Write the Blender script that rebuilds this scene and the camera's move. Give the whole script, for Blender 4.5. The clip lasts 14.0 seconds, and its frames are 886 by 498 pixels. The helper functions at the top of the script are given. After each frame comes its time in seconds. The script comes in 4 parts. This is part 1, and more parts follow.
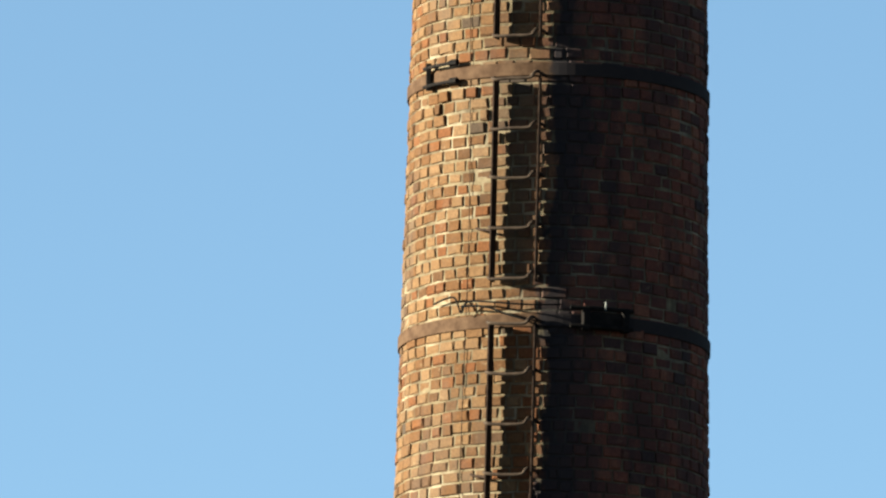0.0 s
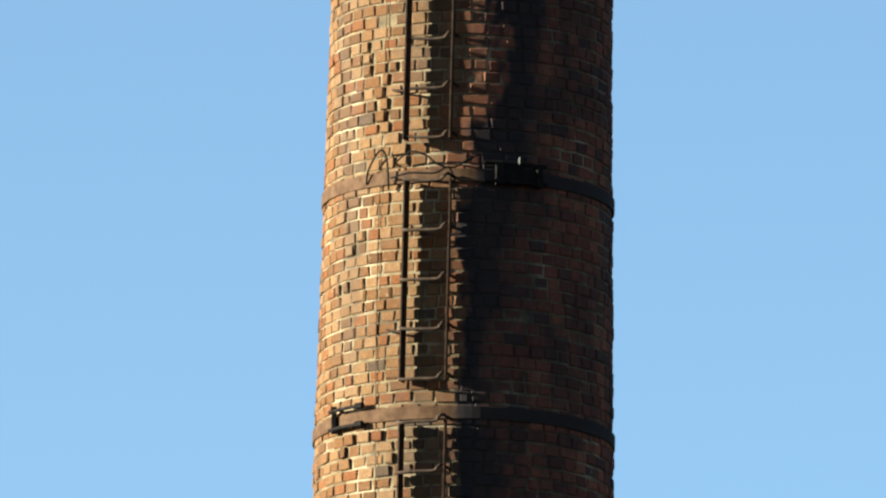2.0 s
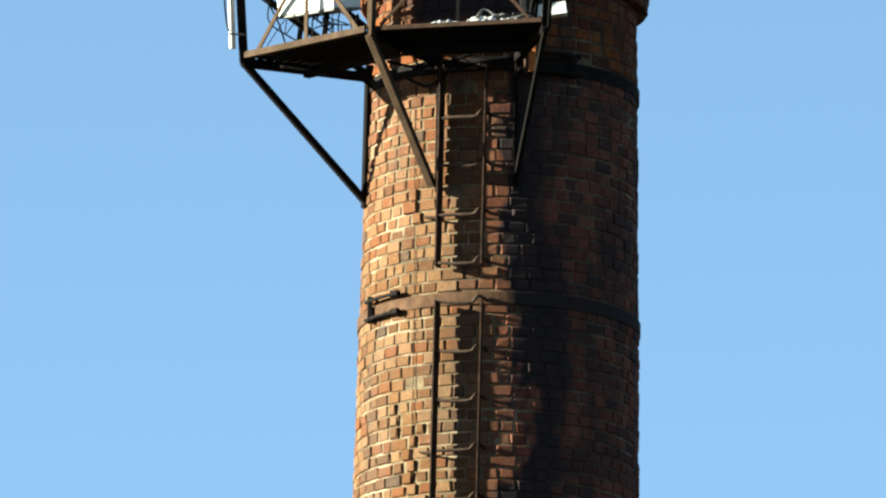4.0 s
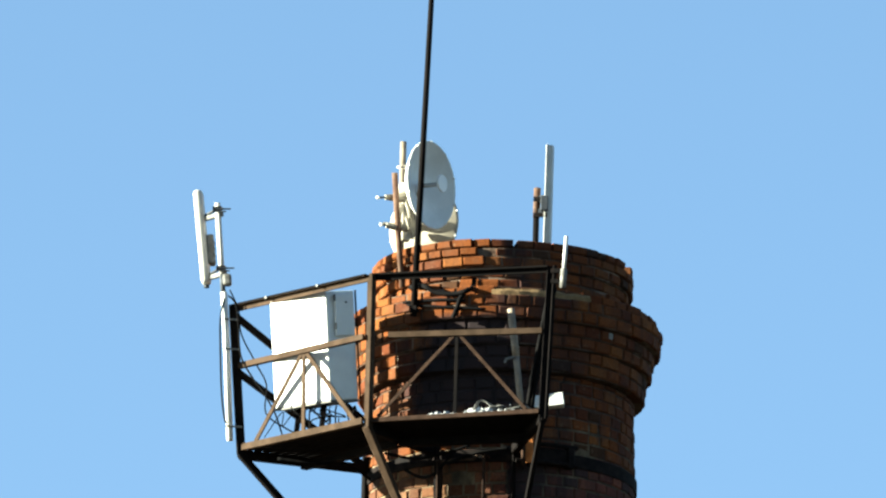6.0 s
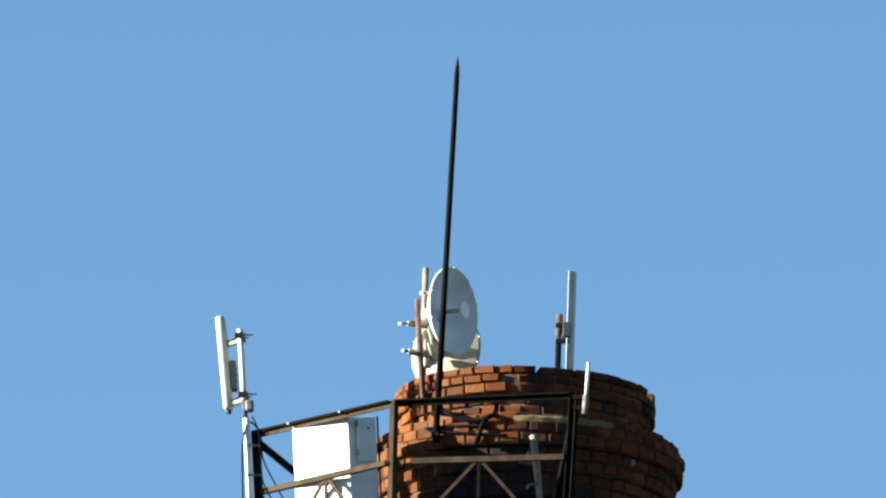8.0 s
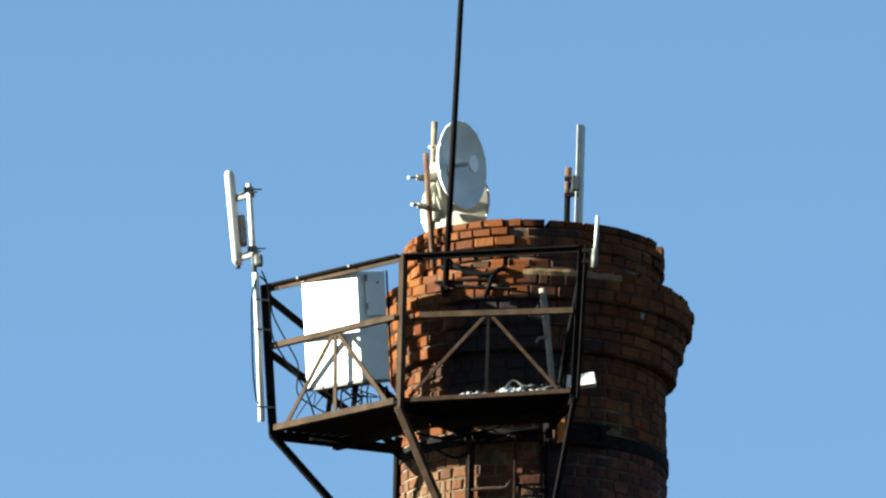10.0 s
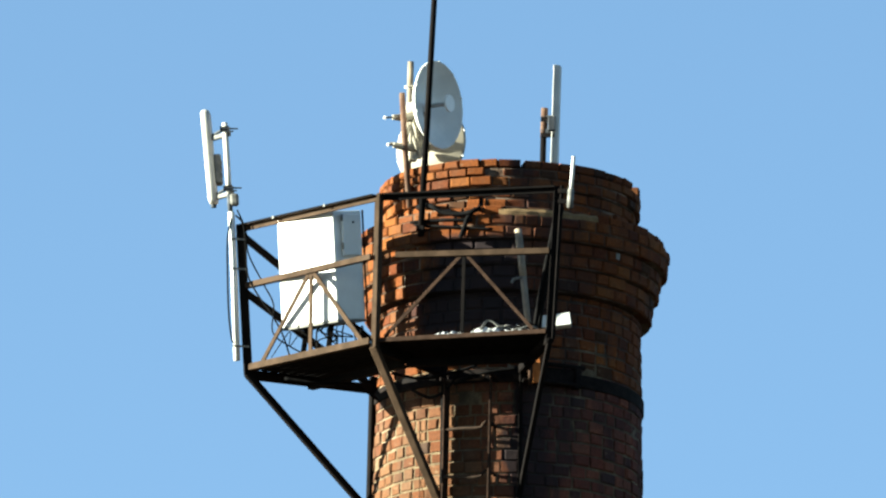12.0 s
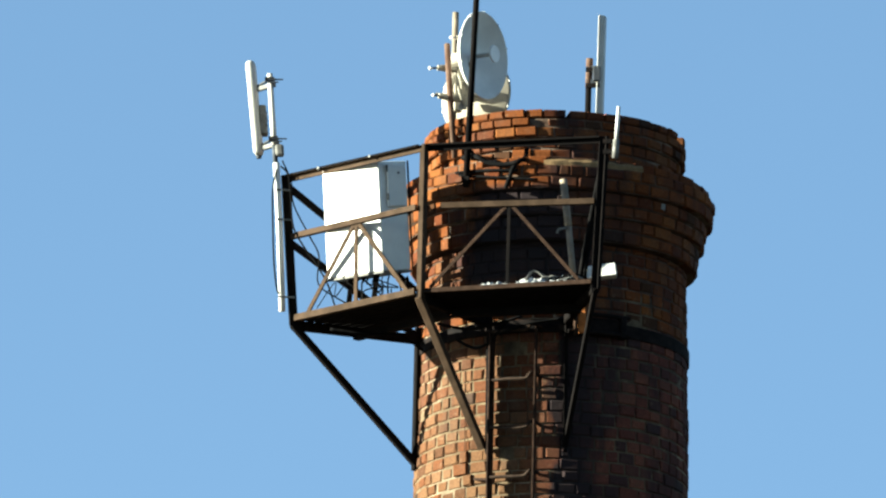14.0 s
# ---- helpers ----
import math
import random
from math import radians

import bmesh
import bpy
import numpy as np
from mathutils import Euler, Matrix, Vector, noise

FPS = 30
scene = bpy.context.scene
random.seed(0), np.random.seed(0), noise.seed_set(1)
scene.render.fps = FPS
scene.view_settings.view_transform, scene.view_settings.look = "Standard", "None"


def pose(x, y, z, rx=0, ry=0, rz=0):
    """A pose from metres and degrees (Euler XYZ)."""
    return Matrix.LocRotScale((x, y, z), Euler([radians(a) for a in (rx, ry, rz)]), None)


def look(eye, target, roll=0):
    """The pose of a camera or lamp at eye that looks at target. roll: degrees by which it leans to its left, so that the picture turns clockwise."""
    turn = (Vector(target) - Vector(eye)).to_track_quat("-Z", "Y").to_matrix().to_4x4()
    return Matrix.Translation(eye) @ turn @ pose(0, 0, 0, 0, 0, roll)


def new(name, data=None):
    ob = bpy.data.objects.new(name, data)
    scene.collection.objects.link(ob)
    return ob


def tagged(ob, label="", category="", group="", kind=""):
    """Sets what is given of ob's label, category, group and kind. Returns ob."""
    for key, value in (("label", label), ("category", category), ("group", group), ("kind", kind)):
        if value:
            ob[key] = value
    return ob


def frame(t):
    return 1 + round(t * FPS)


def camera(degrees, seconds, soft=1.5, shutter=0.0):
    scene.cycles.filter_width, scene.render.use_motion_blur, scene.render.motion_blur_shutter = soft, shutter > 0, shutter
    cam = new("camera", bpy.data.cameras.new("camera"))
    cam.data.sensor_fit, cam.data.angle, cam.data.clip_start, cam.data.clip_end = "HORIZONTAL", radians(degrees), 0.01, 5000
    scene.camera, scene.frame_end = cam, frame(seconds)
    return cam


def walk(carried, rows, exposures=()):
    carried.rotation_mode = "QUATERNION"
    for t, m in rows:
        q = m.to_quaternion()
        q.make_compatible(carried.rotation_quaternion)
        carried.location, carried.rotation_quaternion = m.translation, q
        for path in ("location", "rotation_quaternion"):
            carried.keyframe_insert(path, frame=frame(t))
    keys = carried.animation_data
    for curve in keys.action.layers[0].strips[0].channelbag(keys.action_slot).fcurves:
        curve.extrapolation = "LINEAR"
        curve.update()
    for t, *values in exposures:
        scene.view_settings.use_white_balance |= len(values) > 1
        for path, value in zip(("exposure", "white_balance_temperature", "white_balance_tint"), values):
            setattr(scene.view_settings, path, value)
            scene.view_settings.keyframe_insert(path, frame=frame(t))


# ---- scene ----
EYE = (0.0, -95.0, 1.6)
# seconds, heading (left positive), tilt up, lean to the left, in degrees
TURNS = [
    (0.0, 0.4406, 10.5740, 1.100),
    (0.1, 0.2820, 10.5930, 1.080),
    (0.2, 0.1500, 10.6200, 1.070),
    (0.3, 0.0820, 10.6800, 1.060),
    (0.4, 0.0750, 10.7900, 1.050),
    (0.5, 0.0742, 10.8887, 1.091),
    (1.0, 0.0896, 11.3566, 1.119),
    (1.3, 0.0750, 11.4200, 1.000),
    (1.5, 0.0600, 11.5625, 1.071),
    (2.0, 0.0953, 11.8982, 1.080),
    (2.5, 0.1538, 12.2059, 1.083),
    (3.0, 0.1660, 12.3257, 1.033),
    (3.2, 0.1704, 12.4894, 1.050),
    (5.3, 0.3319, 14.2741, 0.833),
    (5.5, 0.3183, 14.3570, 0.940),
    (6.0, 0.2384, 14.7886, 0.782),
    (6.5, 0.2065, 15.0816, 0.875),
    (7.0, 0.3075, 15.4080, 0.789),
    (7.2, 0.3266, 15.5033, 0.785),
    (7.3, 0.3437, 15.4685, 0.783),
    (7.5, 0.3521, 15.1784, 0.769),
    (8.0, 0.3344, 15.2716, 0.868),
    (8.3, 0.3298, 15.3431, 0.839),
    (8.5, 0.3270, 15.3161, 0.736),
    (8.7, 0.3370, 15.0363, 0.722),
    (9.0, 0.3488, 14.9914, 0.668),
    (9.2, 0.3544, 14.9431, 0.651),
    (11.3, 0.3074, 14.4869, 0.859),
    (11.5, 0.2718, 14.4832, 0.910),
    (12.0, 0.2625, 14.4812, 0.845),
    (12.5, 0.2928, 14.4947, 0.736),
    (13.0, 0.3047, 14.4215, 0.732),
    (13.3, 0.3525, 14.3329, 0.759),
    (13.5, 0.3597, 14.2887, 0.744),
    (14.0, 0.4390, 14.2889, 0.809),
]


def aim(yaw, tilt, lean):
    y, p = radians(yaw), radians(tilt)
    d = Vector((-math.sin(y) * math.cos(p), math.cos(y) * math.cos(p), math.sin(p)))
    return look(EYE, Vector(EYE) + 90 * d, lean)


# seconds, stops, kelvin of the white balance
EXPOSED = [(0.0, 2.89, 5950), (0.5, 3.00, 5950), (1.5, 3.05, 5950), (3.2, 3.15, 5950), (5.3, 3.26, 5900), (6.5, 3.31, 5850), (7.0, 2.93, 5400), (9.2, 2.85, 5400), (11.3, 3.11, 5800), (12.5, 3.15, 5800), (14.0, 3.01, 5800)]
cam = camera(3.4, 14.0, soft=2.3)
walk(cam, [(t, aim(a, b, c)) for t, a, b, c in TURNS], exposures=[(t, e, k, -4.0) for t, e, k in EXPOSED])

# ---- sky and sun ----
SUN_HIGH, SUN_TURN = 13.0, 7.5      # degrees; the sun stands to the west, a little towards the viewer
world = bpy.data.worlds.new("world")
scene.world = world
world.use_nodes = True
wn = world.node_tree
sky = wn.nodes.new("ShaderNodeTexSky")
sky.sky_type = "NISHITA"
sky.sun_disc = False
sky.sun_elevation = radians(SUN_HIGH)
sky.sun_rotation = radians(270 - SUN_TURN)
sky.air_density, sky.dust_density, sky.ozone_density = 0.55, 0.15, 0.3
wn.nodes["Background"].inputs["Strength"].default_value = 0.03
wn.links.new(sky.outputs["Color"], wn.nodes["Background"].inputs["Color"])
sun = new("sun", bpy.data.lights.new("sun", "SUN"))
sun.data.energy, sun.data.angle, sun.data.color = 5.0, radians(0.53), (1.0, 0.88, 0.70)
h, a = radians(SUN_HIGH), radians(SUN_TURN)
sun.matrix_world = look((-60 * math.cos(h) * math.cos(a), -60 * math.cos(h) * math.sin(a), 60 * math.sin(h)), (0, 0, 0))


# ---- materials ----
def nodes_of(name, rough=0.8, metal=0.0, gloss=0.5):
    m = bpy.data.materials.new(name)
    m.use_nodes = True
    nt = m.node_tree
    b = nt.nodes["Principled BSDF"]
    b.inputs["Roughness"].default_value, b.inputs["Metallic"].default_value = rough, metal
    b.inputs["Specular IOR Level"].default_value = gloss
    return m, nt, b


def noise_node(nt, scale, detail=4.0, stretch=(1, 1, 1), rough=0.6):
    mp = nt.nodes.new("ShaderNodeMapping")
    geo = nt.nodes.new("ShaderNodeNewGeometry")
    mp.inputs["Scale"].default_value = stretch
    nt.links.new(geo.outputs["Position"], mp.inputs["Vector"])
    n = nt.nodes.new("ShaderNodeTexNoise")
    n.inputs["Scale"].default_value, n.inputs["Detail"].default_value, n.inputs["Roughness"].default_value = scale, detail, rough
    nt.links.new(mp.outputs["Vector"], n.inputs["Vector"])
    return n.outputs["Fac"]


def ramp(nt, fac, stops, mode="LINEAR"):
    r = nt.nodes.new("ShaderNodeValToRGB")
    r.color_ramp.interpolation = mode
    els = r.color_ramp.elements
    while len(els) < len(stops):
        els.new(0.5)
    for e, (p, c) in zip(els, stops):
        e.position, e.color = p, (*c, 1.0) if len(c) == 3 else c
    nt.links.new(fac, r.inputs["Fac"])
    return r.outputs["Color"]


def mixed(nt, fac, c1, c2, mode="MIX"):
    m = nt.nodes.new("ShaderNodeMix")
    m.data_type, m.blend_type = "RGBA", mode
    for s, v in ((m.inputs[0], fac), (m.inputs[6], c1), (m.inputs[7], c2)):
        if isinstance(v, (int, float)):
            s.default_value = v
        elif isinstance(v, tuple):
            s.default_value = (*v, 1.0)
        else:
            nt.links.new(v, s)
    return m.outputs[2]


def bumped(nt, b, fac, strength, distance):
    bp = nt.nodes.new("ShaderNodeBump")
    bp.inputs["Strength"].default_value, bp.inputs["Distance"].default_value = strength, distance
    nt.links.new(fac, bp.inputs["Height"])
    nt.links.new(bp.outputs["Normal"], b.inputs["Normal"])


def stain_and_shade(nt, base, tar_shade):
    """Tarry run-off, ragged, in streaks and patches, plus shade painted on the east side."""
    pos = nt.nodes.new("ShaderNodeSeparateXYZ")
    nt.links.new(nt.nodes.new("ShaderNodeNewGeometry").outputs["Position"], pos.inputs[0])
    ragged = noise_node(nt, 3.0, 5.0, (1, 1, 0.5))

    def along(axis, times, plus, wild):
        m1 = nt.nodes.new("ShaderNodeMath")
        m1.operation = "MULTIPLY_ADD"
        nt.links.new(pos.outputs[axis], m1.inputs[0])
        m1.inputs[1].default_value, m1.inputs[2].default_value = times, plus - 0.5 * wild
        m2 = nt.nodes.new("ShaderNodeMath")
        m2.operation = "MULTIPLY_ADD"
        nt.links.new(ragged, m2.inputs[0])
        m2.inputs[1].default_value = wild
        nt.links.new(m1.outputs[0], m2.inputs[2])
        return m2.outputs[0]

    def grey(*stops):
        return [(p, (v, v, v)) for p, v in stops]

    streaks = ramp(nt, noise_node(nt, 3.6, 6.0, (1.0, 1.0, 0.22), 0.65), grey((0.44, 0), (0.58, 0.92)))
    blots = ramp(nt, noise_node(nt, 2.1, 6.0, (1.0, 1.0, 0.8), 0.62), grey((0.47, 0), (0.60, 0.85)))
    if tar_shade != "head":
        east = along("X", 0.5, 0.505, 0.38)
        # the dark edge shifts with height to meet the rail and platform shadows
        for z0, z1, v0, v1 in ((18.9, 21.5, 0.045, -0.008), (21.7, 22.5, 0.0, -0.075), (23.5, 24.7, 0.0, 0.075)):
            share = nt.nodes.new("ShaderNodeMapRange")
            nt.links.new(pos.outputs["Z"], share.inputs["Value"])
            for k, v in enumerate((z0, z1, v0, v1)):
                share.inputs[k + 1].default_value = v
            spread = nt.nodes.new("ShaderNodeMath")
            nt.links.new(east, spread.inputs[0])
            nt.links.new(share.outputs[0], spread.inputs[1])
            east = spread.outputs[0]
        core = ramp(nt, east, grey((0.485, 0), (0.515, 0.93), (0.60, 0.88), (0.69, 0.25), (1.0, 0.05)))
        shade_side = ramp(nt, east, grey((0.49, 0), (0.55, 0.9), (0.9, 0.6)))
        run = mixed(nt, 1.0, core, mixed(nt, 1.0, mixed(nt, 1.0, streaks, blots, "LIGHTEN"), shade_side, "MULTIPLY"), "LIGHTEN")
        # hoop iron: the east side's shade is painted in as well
        if tar_shade == "iron":
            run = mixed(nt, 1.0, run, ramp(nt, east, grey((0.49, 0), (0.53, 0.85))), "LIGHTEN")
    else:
        # head: soot below the ledge, with the cabinet's shadow painted into it
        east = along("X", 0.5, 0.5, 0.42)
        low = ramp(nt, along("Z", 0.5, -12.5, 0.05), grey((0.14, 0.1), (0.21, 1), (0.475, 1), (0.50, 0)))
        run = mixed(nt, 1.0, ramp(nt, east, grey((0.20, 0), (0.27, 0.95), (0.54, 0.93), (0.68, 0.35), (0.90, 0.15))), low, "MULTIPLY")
        shade_side = ramp(nt, east, grey((0.44, 0), (0.52, 0.85), (0.9, 0.5)))
        run = mixed(nt, 1.0, run, mixed(nt, 1.0, mixed(nt, 1.0, streaks, blots, "LIGHTEN"), shade_side, "MULTIPLY"), "LIGHTEN")
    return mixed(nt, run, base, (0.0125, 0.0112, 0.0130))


def brick_material(name, single, stops, shade_stops, soot, tar_shade):
    m, nt, b = nodes_of(name, 0.95, 0.0, 0.06)
    if single:
        rnd = nt.nodes.new("ShaderNodeObjectInfo").outputs["Random"]
    else:
        rnd = nt.nodes.new("ShaderNodeNewGeometry").outputs["Random Per Island"]
    base = ramp(nt, rnd, stops, "CONSTANT")
    if shade_stops:
        # redder east bricks, their tone tuned to stand in for shade; top courses share it
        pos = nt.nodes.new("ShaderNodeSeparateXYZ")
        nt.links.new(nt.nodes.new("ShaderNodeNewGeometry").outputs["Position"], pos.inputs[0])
        other = ramp(nt, rnd, shade_stops, "CONSTANT")
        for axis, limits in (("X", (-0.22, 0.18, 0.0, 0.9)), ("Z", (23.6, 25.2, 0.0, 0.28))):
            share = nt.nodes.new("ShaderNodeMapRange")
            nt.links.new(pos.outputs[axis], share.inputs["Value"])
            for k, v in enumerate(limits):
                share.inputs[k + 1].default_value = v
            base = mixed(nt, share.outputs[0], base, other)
    grain = noise_node(nt, 70.0, 5.0)
    base = mixed(nt, 0.7, base, ramp(nt, grain, [(0.3, (0.52, 0.5, 0.48)), (0.7, (1.3, 1.25, 1.2))]), "MULTIPLY")
    blotch = noise_node(nt, 9.0, 4.0)
    base = mixed(nt, ramp(nt, blotch, [(0.52, (0, 0, 0)), (0.75, (0.5, 0.5, 0.5))]), base, (0.075, 0.045, 0.028))
    # lime washed over some of the brick faces
    lime = noise_node(nt, 16.0, 6.0, (1, 1, 1.4), 0.7)
    base = mixed(nt, ramp(nt, lime, [(0.60, (0, 0, 0)), (0.72, (0.35, 0.35, 0.35))]), base, (0.22, 0.165, 0.105))
    # old soot that ran down the wall in streaks and patches
    streak = noise_node(nt, 2.2, 5.0, (1.0, 1.0, 0.35))
    base = mixed(nt, ramp(nt, streak, [(0.50, (0, 0, 0)), (0.68, (soot, soot, soot))]), base, (0.03, 0.025, 0.022))
    base = stain_and_shade(nt, base, tar_shade)
    nt.links.new(base, b.inputs["Base Color"])
    bumped(nt, b, grain, 0.5, 0.004)
    return m


TAN = [(0.0, (0.0746, 0.0393, 0.0184)), (0.2, (0.0885, 0.0500, 0.0246)), (0.44, (0.0629, 0.0307, 0.0135)), (0.62, (0.0761, 0.0314, 0.0129)), (0.7, (0.0498, 0.0253, 0.0123)), (0.79, (0.0973, 0.0567, 0.0295)), (0.94, (0.0702, 0.0280, 0.0116)), (0.985, (0.0366, 0.0247, 0.0172))]
SHADE_REDS = [(0.0, (0.1104, 0.0358, 0.0244)), (0.2, (0.0827, 0.0259, 0.0193)), (0.42, (0.1297, 0.0473, 0.0297)), (0.6, (0.0635, 0.0232, 0.0193)), (0.78, (0.0939, 0.0288, 0.0193)), (0.93, (0.0387, 0.0196, 0.0193))]
RED = [(0.0, (0.1011, 0.0328, 0.0092)), (0.25, (0.0818, 0.0261, 0.0071)), (0.45, (0.1124, 0.0413, 0.0113)), (0.65, (0.0631, 0.0190, 0.0071)), (0.8, (0.0955, 0.0298, 0.0078)), (0.92, (0.0356, 0.0160, 0.0071))]
M_TAN = brick_material("weathered_tan_brick", False, TAN, SHADE_REDS, 0.5, "shaft")
M_TAN_ONE = brick_material("weathered_tan_brick_piece", True, TAN, SHADE_REDS, 0.5, "shaft")
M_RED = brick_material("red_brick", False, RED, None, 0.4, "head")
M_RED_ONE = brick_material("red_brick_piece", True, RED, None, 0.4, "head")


def plain(name, c1, c2, scale, rough, metal=0.0, bump=0.3, dist=0.002, stretch=(1, 1, 1), lo=0.4, hi=0.65, gloss=0.12, speckle=0.5, tar_shade=False):
    m, nt, b = nodes_of(name, rough, metal, gloss)
    n = noise_node(nt, scale, 5.0, stretch)
    fine = noise_node(nt, scale * 7, 4.0)
    base = ramp(nt, n, [(lo, c1), (hi, c2)])
    base = mixed(nt, speckle, base, ramp(nt, fine, [(0.3, (0.75, 0.75, 0.75)), (0.7, (1.1, 1.1, 1.1))]), "MULTIPLY")
    if tar_shade:
        base = stain_and_shade(nt, base, "iron")
    nt.links.new(base, b.inputs["Base Color"])
    bumped(nt, b, fine, bump, dist)
    return m


def mortar_material(name, dark, light, pale, tar_shade):
    m, nt, b = nodes_of(name, 0.95, 0.0, 0.05)
    base = ramp(nt, noise_node(nt, 14.0, 5.0), [(0.35, dark), (0.65, light)])
    fine = noise_node(nt, 90.0, 4.0)
    base = mixed(nt, 0.6, base, ramp(nt, fine, [(0.3, (0.6, 0.6, 0.6)), (0.7, (1.2, 1.2, 1.2))]), "MULTIPLY")
    bloom = noise_node(nt, 2.4, 6.0)
    base = mixed(nt, ramp(nt, bloom, [(0.50, (0, 0, 0)), (0.64, (0.8, 0.8, 0.8))]), base, pale)
    # soot caught in the joints, in patches
    grime = noise_node(nt, 3.2, 6.0, (1.0, 1.0, 0.6))
    base = mixed(nt, ramp(nt, grime, [(0.46, (0.05, 0.05, 0.05)), (0.66, (0.75, 0.75, 0.75))]), base, (0.022, 0.017, 0.013))
    base = stain_and_shade(nt, base, tar_shade)
    nt.links.new(base, b.inputs["Base Color"])
    bumped(nt, b, fine, 0.6, 0.006)
    return m


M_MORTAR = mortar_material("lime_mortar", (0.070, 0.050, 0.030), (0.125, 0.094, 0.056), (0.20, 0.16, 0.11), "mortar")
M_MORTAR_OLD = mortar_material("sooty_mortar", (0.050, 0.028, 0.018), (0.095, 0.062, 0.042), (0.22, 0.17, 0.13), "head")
M_CEMENT = plain("pale_cement", (0.115, 0.075, 0.036), (0.17, 0.112, 0.055), 12, 0.95, bump=0.6, dist=0.01)
M_RUST = plain("rusted_iron", (0.022, 0.0135, 0.0095), (0.038, 0.023, 0.016), 18, 0.85, 0.0, gloss=0.03)
M_HOOP = plain("brown_rusted_hoop_iron", (0.036, 0.020, 0.012), (0.060, 0.035, 0.021), 14, 0.85, 0.0, gloss=0.03, tar_shade=True)
M_RUNG = plain("worn_rung_iron", (0.026, 0.017, 0.0125), (0.048, 0.033, 0.024), 22, 0.8, 0.0, gloss=0.05)
M_BLACK = plain("black_tarred_iron", (0.005, 0.0045, 0.0045), (0.012, 0.009, 0.008), 20, 0.85, 0.0, gloss=0.03)
M_LADDER = plain("dark_ladder_iron", (0.014, 0.009, 0.007), (0.032, 0.019, 0.013), 22, 0.85, 0.0, gloss=0.03)
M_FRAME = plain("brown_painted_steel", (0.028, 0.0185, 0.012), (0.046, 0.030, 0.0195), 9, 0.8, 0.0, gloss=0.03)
# darker copy of the frame steel; also stands in for shade on struts
M_DARKFRAME = plain("near_black_steel", (0.003, 0.0026, 0.0027), (0.0055, 0.0042, 0.0038), 9, 0.8, 0.0, gloss=0.03)
M_WHITE = plain("white_painted_sheet_metal", (0.50, 0.49, 0.455), (0.56, 0.55, 0.51), 5, 0.4, bump=0.03, gloss=0.4, speckle=0.12)
M_PLASTIC = plain("pale_grey_plastic", (0.34, 0.34, 0.325), (0.42, 0.415, 0.39), 6, 0.45, bump=0.03, gloss=0.4, speckle=0.12)
# cream; kept darker than M_DISH because these parts stand in the sun
M_CREAM_DISH = plain("cream_sunlit_dish_paint", (0.19, 0.17, 0.13), (0.25, 0.222, 0.17), 5, 0.5, bump=0.03, gloss=0.3, speckle=0.2)
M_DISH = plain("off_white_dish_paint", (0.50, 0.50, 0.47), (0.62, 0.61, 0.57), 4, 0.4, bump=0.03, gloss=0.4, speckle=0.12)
M_ZINC = plain("dull_galvanised_steel", (0.09, 0.088, 0.082), (0.16, 0.155, 0.14), 16, 0.6, 0.0)
M_CREAM = plain("cream_painted_pipe", (0.14, 0.115, 0.085), (0.22, 0.18, 0.135), 12, 0.6)
M_MAST = plain("weathered_brown_pipe", (0.058, 0.032, 0.022), (0.11, 0.072, 0.05), 10, 0.8, gloss=0.05)
M_RADOME = plain("pale_cream_radome", (0.34, 0.325, 0.29), (0.41, 0.39, 0.35), 7, 0.5, bump=0.03, gloss=0.3, speckle=0.15)
M_GREY = plain("dark_grey_cast_metal", (0.030, 0.034, 0.040), (0.055, 0.060, 0.068), 14, 0.7, gloss=0.1)
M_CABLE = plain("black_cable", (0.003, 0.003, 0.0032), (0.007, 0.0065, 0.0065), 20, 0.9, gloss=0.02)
M_BAG = plain("crumpled_white_sheeting", (0.20, 0.205, 0.205), (0.42, 0.42, 0.405), 14, 0.5)
M_BOARD = plain("orange_brown_board", (0.30, 0.10, 0.025), (0.42, 0.15, 0.04), 10, 0.7)
M_GROUND = plain("dark_unseen_ground", (0.022, 0.019, 0.012), (0.045, 0.036, 0.024), 0.4, 0.95, bump=0.5, dist=0.05)


# ---- builders ----
def part(name, bm, material, parent=None, label="", smooth=False):
    me = bpy.data.meshes.new(name)
    bm.normal_update()
    bm.to_mesh(me)
    bm.free()
    me.materials.append(material)
    if smooth:
        for p in me.polygons:
            p.use_smooth = True
    ob = new(name, me)
    ob.parent = parent
    if label:
        tagged(ob, label)
    return ob


def thing(name, at, label, category, group="", kind=""):
    ob = new(name)
    ob.empty_display_size = 0.1
    ob.location = at
    bpy.context.view_layer.update()
    return tagged(ob, label, category, group, kind)


def under(ob, parent):
    """Hang a part built in world places under a thing that stands elsewhere."""
    ob.parent = parent
    if parent.parent is None:
        ob.matrix_parent_inverse = Matrix.Translation(parent.location).inverted()
    return ob


def piece(name, bm, material, parent, label="", smooth=False):
    return under(part(name, bm, material, None, label, smooth), parent)


